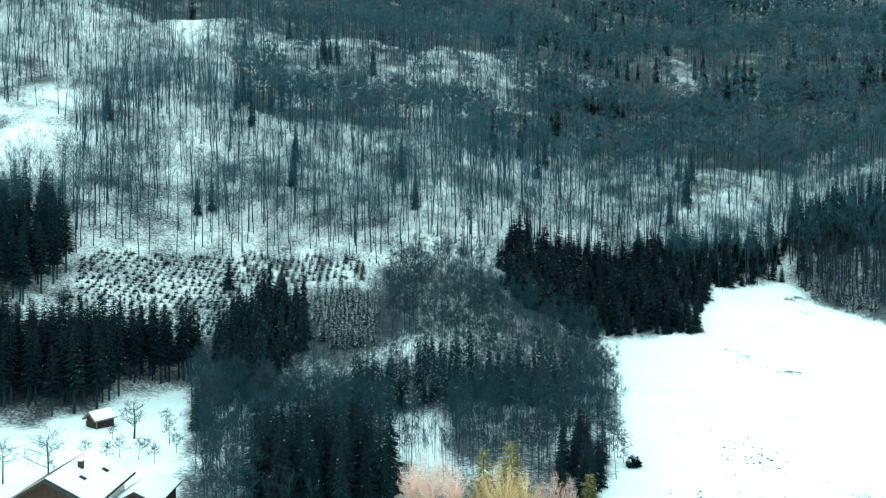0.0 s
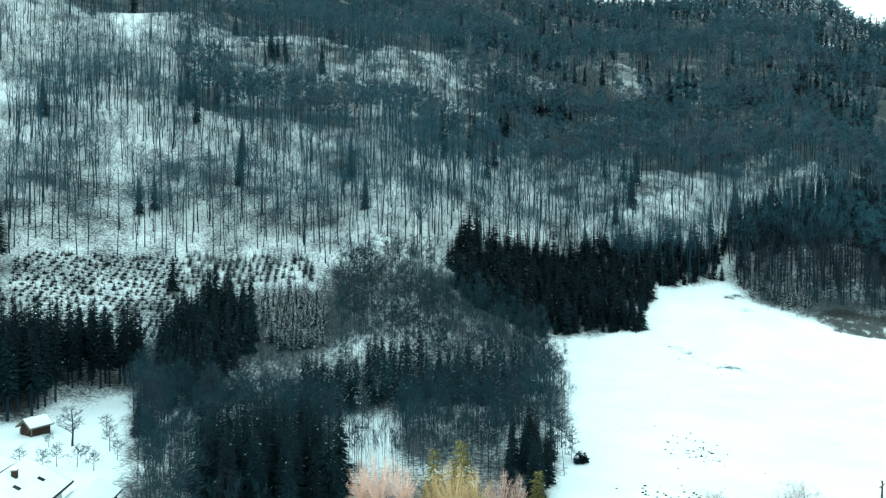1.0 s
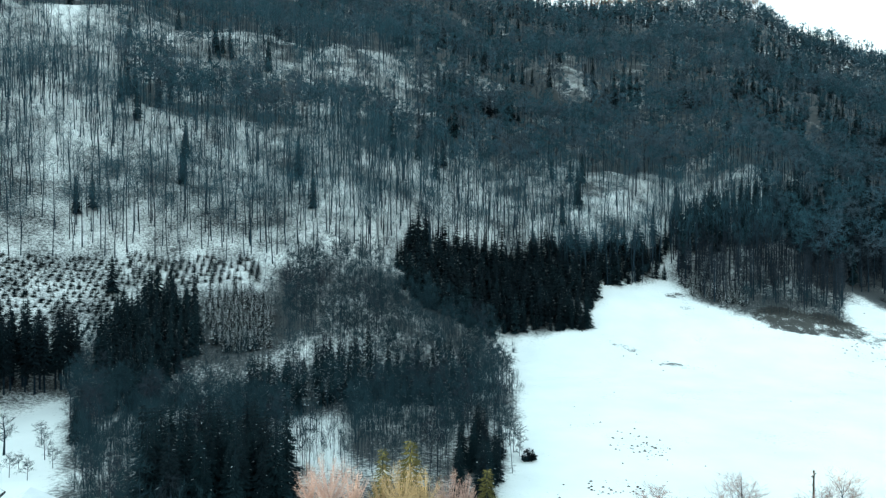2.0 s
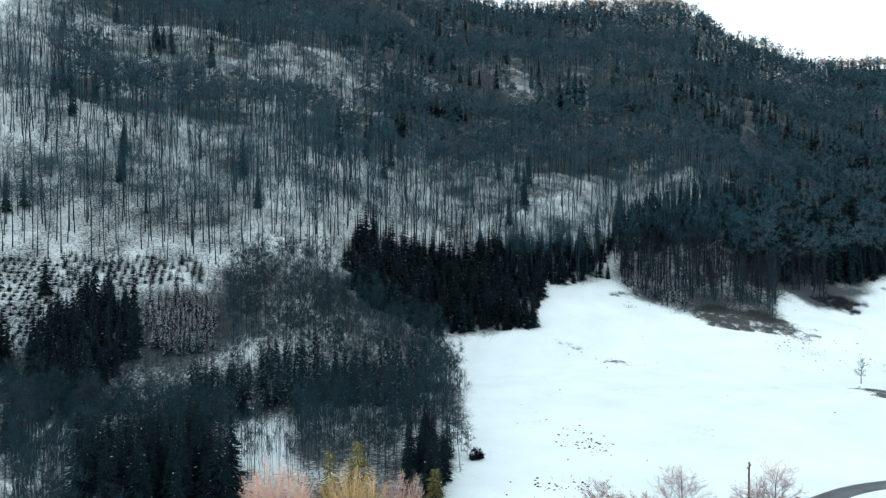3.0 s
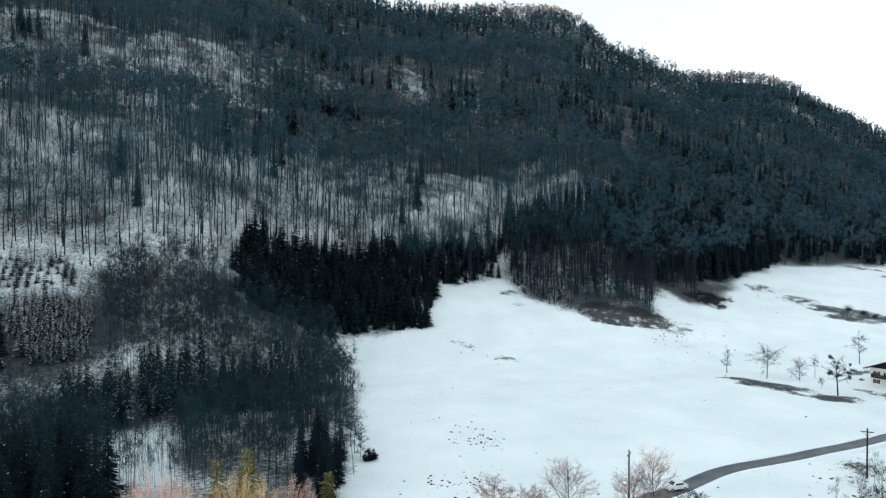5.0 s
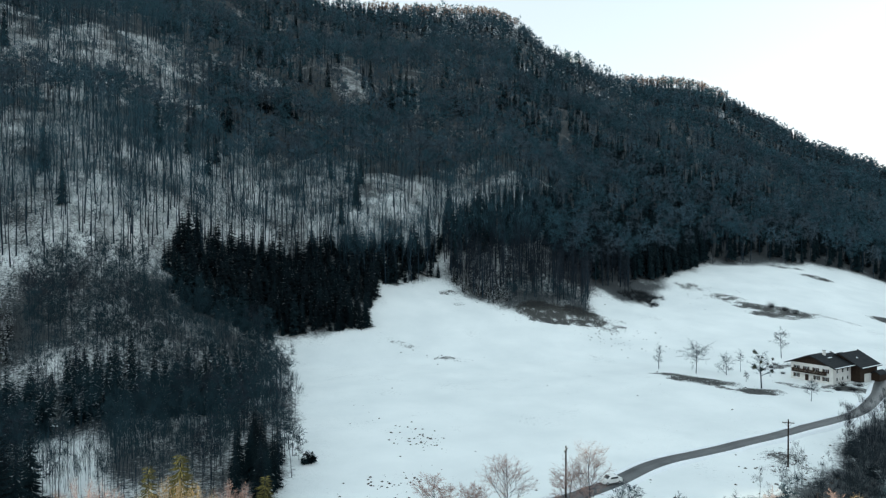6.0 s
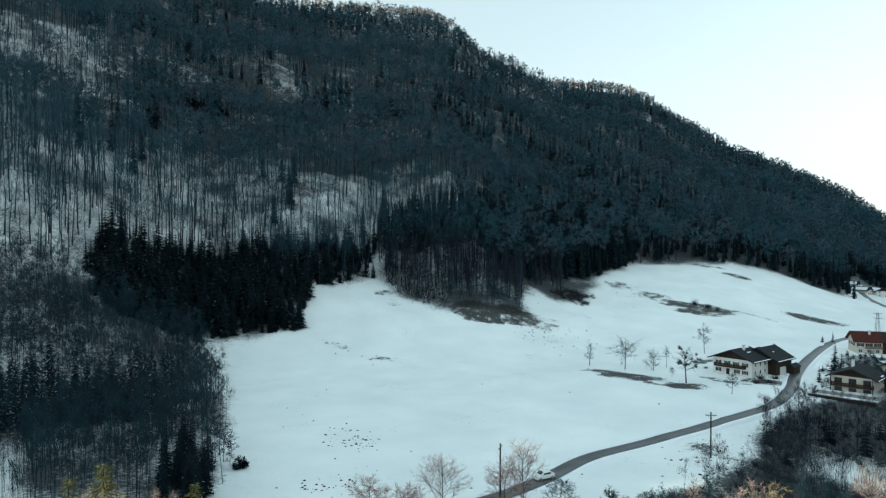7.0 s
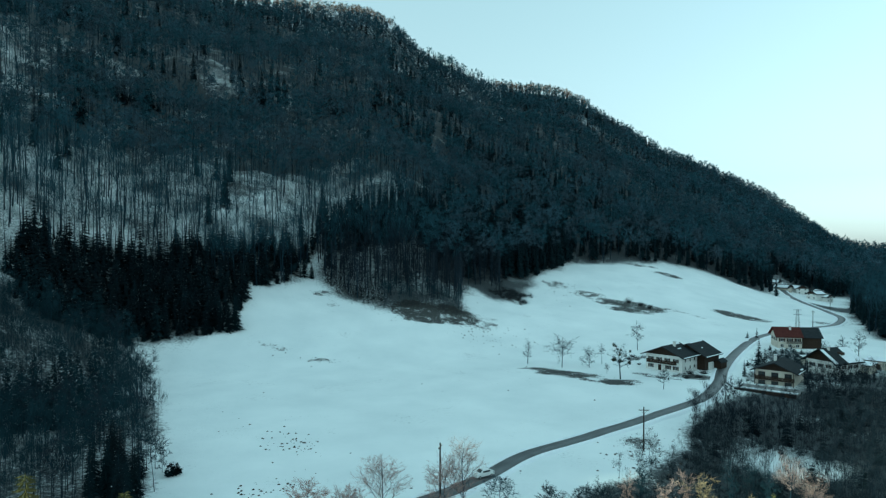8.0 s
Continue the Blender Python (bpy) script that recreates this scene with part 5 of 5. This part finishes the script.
def small_car(b, r, turn):
    top = tagged(new("car"), "small white car on the wet lane", "car")
    prof = [(-1.95, 0.35), (-1.98, 0.75), (-1.75, 0.95), (-1.1, 1.0), (-0.5, 1.45), (0.9, 1.5), (1.6, 1.05), (1.95, 0.95), (1.98, 0.4)]
    bm = bmesh.new()
    rows = [[bm.verts.new((x * (1.0 if abs(y) < 0.7 else 0.985), y, z if z < 1.2 or abs(y) < 0.7 else z - 0.06)) for x, z in prof] for y in (-0.85, -0.66, 0.66, 0.85)]
    for a, c in zip(rows, rows[1:]):
        for i in range(len(prof) - 1):
            bm.faces.new((a[i], a[i + 1], c[i + 1], c[i]))
        bm.faces.new((a[-1], a[0], c[0], c[-1]))
    bm.faces.new(rows[0][::-1]), bm.faces.new(rows[-1])
    bmesh.ops.recalc_face_normals(bm, faces=bm.faces)
    part("body", bm, WHITE_PAINT, top)
    part("windscreen", slab([(-1.07, -0.6, 1.05), (-0.52, -0.55, 1.47), (-0.52, 0.55, 1.47), (-1.07, 0.6, 1.05)], -0.02), WINDOW_GLASS, top)
    part("rear_window", slab([(0.95, -0.55, 1.5), (1.55, -0.6, 1.12), (1.55, 0.6, 1.12), (0.95, 0.55, 1.5)], -0.02), WINDOW_GLASS, top)
    for s in (-1, 1):
        part("side_window", box(-0.6, 0.95, s * 0.855 - 0.01, s * 0.855 + 0.01, 1.05, 1.36), WINDOW_GLASS, top)
        part("headlight", box(-1.98, -1.9, s * 0.62 - 0.15, s * 0.62 + 0.15, 0.66, 0.8, 0.02), METAL, top)
        part("tail_light", box(1.93, 1.99, s * 0.65 - 0.12, s * 0.65 + 0.12, 0.66, 0.82, 0.02), RED_TILE, top)
        for x in (-1.25, 1.25):
            wheel = part("wheel", pipe((x, s * 0.7, 0.31), (x, s * 0.88, 0.31), 0.31, None, 16), RUBBER, top)
            part("rim", pipe((x, s * 0.86, 0.31), (x, s * 0.895, 0.31), 0.19, None, 12), METAL, wheel)
    at_place(top, b, r, turn, -0.3)


small_car(40.5, 123.4, 36)
# ---- single trees and shrubs ----
def single_tree(name, b, r, height, seed, label, twig_mat=TWIG, category="tree", group="", bark=BARK, **shape):
    trunk, crown = (domed if "radius" in shape else branching)(height, seed=seed, **shape)
    top = tagged(new(name), label, category, group)
    mats = [bark, twig_mat, BRANCH_SNOW]
    for part_name, (v, f, m) in (("trunk", trunk), ("crown", crown)):
        new(part_name, numpy_mesh(part_name, v, f, mats, m)).parent = top
    return at_place(top, b, r, seed * 37 % 360)


def single_spruce(b, r, height, seed, label, needle=NEEDLE, **shape):
    trunk, crown = conifer(height, seed, **shape)
    top = tagged(new("spruce"), label, "tree")
    for part_name, (v, f, m) in (("trunk", trunk), ("crown", crown)):
        new(part_name, numpy_mesh(part_name, v, f, [BARK, needle, BRANCH_SNOW], m)).parent = top
    return at_place(top, b, r, seed * 37 % 360)


# along the lane and the field, by the farmhouse
single_tree("birch", 44.2, 239, 9.0, 401, "slender bare tree standing in the snowy field", twig=0.05, low=0.2, spread=0.16, stout=0.013)
single_tree("ash", 47.0, 236, 11.5, 402, "round-crowned bare tree in the snowy field", twig=0.05, low=0.25, spread=0.42, stout=0.011, fine=8)
single_tree("plum", 49.2, 236, 8.0, 403, "bushy bare tree in the snowy field", twig=0.05, low=0.06, spread=0.3, stout=0.01, fine=7)
single_tree("birch", 50.2, 245, 8.0, 404, "thin bare tree with a narrow crown", twig=0.05, low=0.45, spread=0.13, stout=0.009)
single_tree("fruit_tree", 55.0, 208.5, 6.5, 405, "small bare fruit tree in the snow", twig=0.05, low=0.3, spread=0.25, stout=0.012)
single_tree("ash", 53.0, 276, 12.0, 406, "tall bare tree behind the farmhouse", twig=0.06, low=0.3, spread=0.22, stout=0.01)
single_tree("sapling", 50.6, 226, 3.6, 407, "thin sapling in the snow", twig=0.04, low=0.3, spread=0.2)


def clump(centre, size, seed, count=70, mat=1):
    """A rounded tuft of leaves or stems."""
    rng = np.random.default_rng(seed)
    way = unit(rng.normal(size=(count, 3)))
    start = np.array(centre) + way * size * rng.uniform(0.1, 0.6, (count, 1))
    return slivers(start, unit(way + rng.normal(0, 0.4, (count, 3))), np.full(count, size * 0.6), np.full(count, size * 0.3), rng, mat)


mist = single_tree("apple_tree", 51.67, 218.5, 11.5, 408, "bare old tree with dark mistletoe clumps", twig=0.055, low=0.32, spread=0.26, stout=0.016)
rng_m = np.random.default_rng(5)
for n in range(13):
    a, q = rng_m.uniform(0, 6.28), rng_m.uniform(0.8, 2.9)
    v, f, m = clump((q * math.cos(a), q * math.sin(a), rng_m.uniform(5.0, 11.0)), rng_m.uniform(0.45, 0.85), 600 + n)
    new("mistletoe", numpy_mesh("mistletoe", v, f, [MISTLETOE, MISTLETOE], m)).parent = mist

# sunlit trees below the drone; the sun's warm glow is put into their colours
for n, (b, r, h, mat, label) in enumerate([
    (26.0, 104, 7.8, SUNLIT_PINK_TWIG, "bare bush with reddish sunlit tips"),
    (29.2, 105, 6.2, SUNLIT_PINK_TWIG, "small bare tree with reddish sunlit tips"), (37.3, 110, 7.6, SUNLIT_PINK_TWIG, "small bare tree beside the pole"), (41.9, 112, 5.3, TWIG, "rounded bare bush beside the lane"),
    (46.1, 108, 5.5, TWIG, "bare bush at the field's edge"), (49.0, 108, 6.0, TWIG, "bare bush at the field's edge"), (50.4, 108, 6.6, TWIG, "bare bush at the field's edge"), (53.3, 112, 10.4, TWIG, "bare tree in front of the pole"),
    (52.4, 106, 9.0, SUNLIT_PINK_TWIG, "slender sunlit tree at the field's edge"), (55.2, 106, 9.5, SUNLIT_PINK_TWIG, "slender sunlit tree above the ravine"), (56.6, 107, 11.0, SUNLIT_PINK_TWIG, "slender sunlit tree above the ravine"), (57.9, 107, 12.5, SUNLIT_GOLD_TWIG, "tall sunlit tree above the ravine"), (58.8, 105, 9.5, SUNLIT_GOLD_TWIG, "sunlit tree above the ravine"),
    (61.0, 110, 10.5, SUNLIT_GOLD_TWIG, "slender sunlit golden larch above the ravine"), (64.0, 118, 16.0, SUNLIT_PINK_TWIG, "broad sunlit tree above the ravine"), (65.6, 118, 13.5, SUNLIT_PINK_TWIG, "broad sunlit tree above the ravine"), (60.0, 120, 11.0, TWIG, "bare dark tree above the ravine"),
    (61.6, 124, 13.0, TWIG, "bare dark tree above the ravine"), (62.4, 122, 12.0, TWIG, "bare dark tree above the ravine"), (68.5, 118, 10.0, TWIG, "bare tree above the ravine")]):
    if mat is SUNLIT_PINK_TWIG and b > 63:
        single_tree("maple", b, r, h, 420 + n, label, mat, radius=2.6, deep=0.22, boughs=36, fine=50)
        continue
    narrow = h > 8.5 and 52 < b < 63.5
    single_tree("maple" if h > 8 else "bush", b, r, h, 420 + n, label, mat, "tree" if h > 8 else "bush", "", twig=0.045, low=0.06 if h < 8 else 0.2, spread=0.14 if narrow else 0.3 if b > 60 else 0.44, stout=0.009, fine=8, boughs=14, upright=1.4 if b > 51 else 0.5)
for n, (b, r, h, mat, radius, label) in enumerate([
    (-0.95, 72, 20.9, SUNLIT_PINK_TWIG, 2.7, "tall bare tree with a dense reddish sunlit crown"), (-2.7, 74, 19.2, SUNLIT_PINK_TWIG, 1.9, "tall bare tree with a reddish sunlit crown"), (0.9, 74, 19.0, SUNLIT_PINK_TWIG, 1.7, "tall bare tree with a reddish sunlit crown"),
    (5.0, 71, 20.2, SUNLIT_GOLD_TWIG, 2.8, "tall bare tree with a dense golden sunlit crown"), (3.2, 73, 18.4, SUNLIT_GOLD_TWIG, 1.8, "bare tree with a golden sunlit crown"), (7.0, 72, 18.9, SUNLIT_GOLD_TWIG, 2.1, "tall bare tree with a golden sunlit crown"),
    (8.9, 72, 19.0, SUNLIT_PINK_TWIG, 1.9, "tall bare tree with a reddish sunlit crown"), (10.4, 73, 18.0, SUNLIT_PINK_TWIG, 1.6, "bare tree with a reddish sunlit crown")]):
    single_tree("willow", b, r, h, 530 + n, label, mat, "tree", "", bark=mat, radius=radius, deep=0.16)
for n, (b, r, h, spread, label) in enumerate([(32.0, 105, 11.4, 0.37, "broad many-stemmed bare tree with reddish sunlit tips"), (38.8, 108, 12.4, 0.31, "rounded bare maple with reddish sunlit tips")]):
    single_tree("maple", b, r, h, 580 + n, label, SUNLIT_PINK_TWIG, "tree", "", twig=0.03, low=0.14, spread=spread, stout=0.008, fine=8, boughs=17, upright=0.85, lift=0.2)
single_spruce(5.7, 74.5, 22.0, 450, "tall sunlit yellow-green spruce among bare trees", SUNLIT_NEEDLE, whorls=44, each=12, comb=6, snow=0.0, width=0.17, flat=True, full=0.24)
single_spruce(3.4, 74.5, 21.2, 451, "slim sunlit yellow-green spruce", SUNLIT_NEEDLE, whorls=44, each=10, comb=6, snow=0.0, width=0.11, flat=True, full=0.24)
single_spruce(12.1, 73, 19.2, 452, "sunlit yellow-green spruce at the field's edge", SUNLIT_NEEDLE, whorls=40, each=12, comb=6, snow=0.0, width=0.15, flat=True, full=0.24)
single_spruce(63.0, 110, 12.5, 453, "small sunlit yellow-green spruce above the ravine", SUNLIT_NEEDLE, whorls=16, each=8, comb=2, snow=0.0, width=0.08)

# beside the hamlet
single_spruce(60.9, 240, 5.5, 460, "small dark spruce beside the chalet", whorls=12, each=8, comb=1)
single_spruce(61.9, 262, 10.0, 461, "dark spruce between the houses", whorls=14, each=8, comb=1)
single_spruce(62.3, 250, 8.0, 462, "dark spruce between the houses", whorls=14, each=8, comb=1)
single_spruce(61.75, 329, 5.0, 463, "small dark spruce at the lane", whorls=12, each=8, comb=1)
single_spruce(61.1, 327, 3.2, 464, "small dark spruce at the lane", whorls=10, each=8, comb=1, width=0.28)
for n, (b, r, h) in enumerate([(-19.9, 166, 9.5), (-19.4, 174, 11.0), (-19.7, 182, 8.0), (-18.9, 170, 8.5)]):
    single_spruce(b, r, h, 560 + n, "dark spruce at the edge of the snowy yard", whorls=20, each=9, comb=3, snow=0.01, width=0.17, flat=True, full=0.4)
single_spruce(-17.35, 261, 13.5, 465, "lone dark spruce beside the plantation", whorls=18, each=9, comb=2, width=0.2)
for n, (b, r, h) in enumerate([(64.6, 240, 9), (65.2, 232, 8), (64.0, 268, 7), (66.2, 275, 9), (67.4, 290, 9), (68.4, 296, 10), (67.0, 235, 8), (59.9, 207, 5), (60.6, 208, 6)]):
    single_tree("maple", b, r, h, 470 + n, "bare garden tree beside the houses", TWIG, "tree", "", twig=0.06, low=0.2, spread=0.25)
for n, (b, r, h) in enumerate([(57.0, 236, 2.6), (57.6, 231, 2.2), (58.0, 238, 2.8), (56.7, 228, 2.0), (51.8, 252, 1.4), (52.3, 258, 1.4), (53.1, 247, 1.2), (52.6, 264, 1.5)]):
    v, f, m = tuft(h, 480 + n, 160, 0.06, 1.1)
    at_place(tagged(new("bush", numpy_mesh("bush", v, f, [BRUSH, BRUSH], m)), "bare brown shrub beside the farmhouse", "bush"), b, r)

# the orchard at the snowy yard
single_tree("apple_tree", -24.3, 163.5, 9.0, 490, "gnarled bare apple tree in the snowy yard", TWIG, twig=0.05, low=0.3, spread=0.3, stout=0.022)
single_tree("apple_tree", -30.0, 140, 11.0, 491, "bare apple tree behind the farmhouse", TWIG, twig=0.045, low=0.25, spread=0.3, stout=0.014)
single_tree("apple_tree", -32.8, 144, 9.0, 492, "bare apple tree in the snowy yard", TWIG, twig=0.05, low=0.3, spread=0.3, stout=0.014)
for n, (b, r, h) in enumerate([(-26.2, 149, 5), (-25.3, 151, 5), (-24.0, 148, 5), (-21.8, 157, 6.5), (-25.8, 165, 4), (-28.7, 137, 4), (-22.9, 144, 4.5), (-27.6, 155, 4.2), (-23.4, 153, 4), (-21.3, 150, 5), (-22.0, 168, 6)]):
    single_tree("fruit_tree", b, r, h, 495 + n, "small bare fruit tree in the snowy yard", TWIG, "tree", "young fruit trees", twig=0.035, low=0.3, spread=0.27, stout=0.012)

# at the field's edge
for n, (b, r, h) in enumerate([(20.35, 269, 13.5), (19.8, 267, 11.0), (19.1, 268, 12.5), (18.0, 266, 9.5), (20.2, 275, 12.0), (26.3, 326, 8.0)]):
    single_spruce(b, r, h, 570 + n, "dark spruce at the corner of the snowy field", whorls=24, each=9, comb=3, snow=0.02, width=0.19, low=0.04, flat=True, full=0.4, droop=0.5)
for n, (b, r, h) in enumerate([(14.3, 140, 8), (14.8, 137, 6), (14.0, 146, 9), (14.9, 143, 6), (13.6, 205, 9), (14.2, 190, 8), (13.7, 220, 9), (13.4, 232, 8)]):
    single_tree("alder", b, r, h, 510 + n, "thin bare tree at the field's edge", TWIG, "tree", "", twig=0.05, low=0.15, spread=0.16, stout=0.007)
# a dark object of unknown kind, built as low bushes under snow
for n, (b, r, h) in enumerate([(15.75, 135, 2.4), (15.3, 134.5, 1.8), (15.5, 137, 2.0)]):
    v, f, m = joined([clump((0, 0, h * 0.45), h * 0.55, 520 + n, 200), clump((0, 0, h * 0.8), h * 0.32, 530 + n, 40, 2)])
    at_place(tagged(new("juniper", numpy_mesh("juniper", v, f, [NEEDLE, NEEDLE, BRANCH_SNOW], m)), "dark lump with snow on top, built as a bush", "bush"), b, r, 0, 0.2)


def scattered(name, spots, templates, materials, seed, label, sizes):
    wood(name, np.array(spots), templates, materials, seed, label, "clods", sizes)


def clod(seed):
    rng = np.random.default_rng(seed)
    a = np.arange(6) * math.pi / 3
    low = np.c_[np.cos(a) * rng.uniform(0.7, 1.3, 6), np.sin(a) * rng.uniform(0.7, 1.3, 6), np.full(6, -0.1)]
    v = np.r_[low, [[0, 0, 0.6]]]
    return v, np.array([(i, (i + 1) % 6, 6) for i in range(6)]), np.zeros(6, int)


rng_c = np.random.default_rng(9)
spots = []
for b, r, sb, sr, count in ((25.0, 149, 1.3, 4, 90), (22.6, 120, 2.0, 4, 70), (20.8, 169, 1.0, 12, 12), (41.5, 285, 2.0, 10, 60), (39.8, 290, 1.2, 12, 70), (30, 125, 6, 12, 40), (52, 140, 2.5, 10, 50), (27.5, 246, 1.2, 3, 14), (23.6, 252, 0.5, 2, 5), (35, 200, 12, 50, 30), (47.5, 375, 2.0, 12, 50), (54.5, 150, 1.5, 12, 60)):
    for _ in range(count):
        bb, q = rng_c.normal(b, sb), rng_c.normal(r, sr)
        spots.append((q * math.sin(radians(bb)), q * math.cos(radians(bb)), bb, q))
scattered("molehills", spots, [clod(n) for n in range(4)], [EARTH], 540, "dark clods of earth showing through the snow", (0.2, 0.65))
bush_spots = spread_points(FIELD_BUSHES, 2.0, 541)
wood("shrubs", bush_spots, [tuft(3.2, 545 + n, 60, 0.06, 0.7) for n in range(3)], [BRUSH, BRUSH], 546, "bare shrubs at the wood's edge", "shrubs", (0.5, 1.2))
for n, (b, r, h) in enumerate([(52.3, 364, 4.0), (53.9, 358, 3.0), (53.2, 361, 3.2)]):
    v, f, m = tuft(h, 560 + n, 170, 0.07, 0.9)
    at_place(tagged(new("bush", numpy_mesh("bush", v, f, [BRUSH, BRUSH], m)), "bare bush on the grassy step in the field", "bush"), b, r)
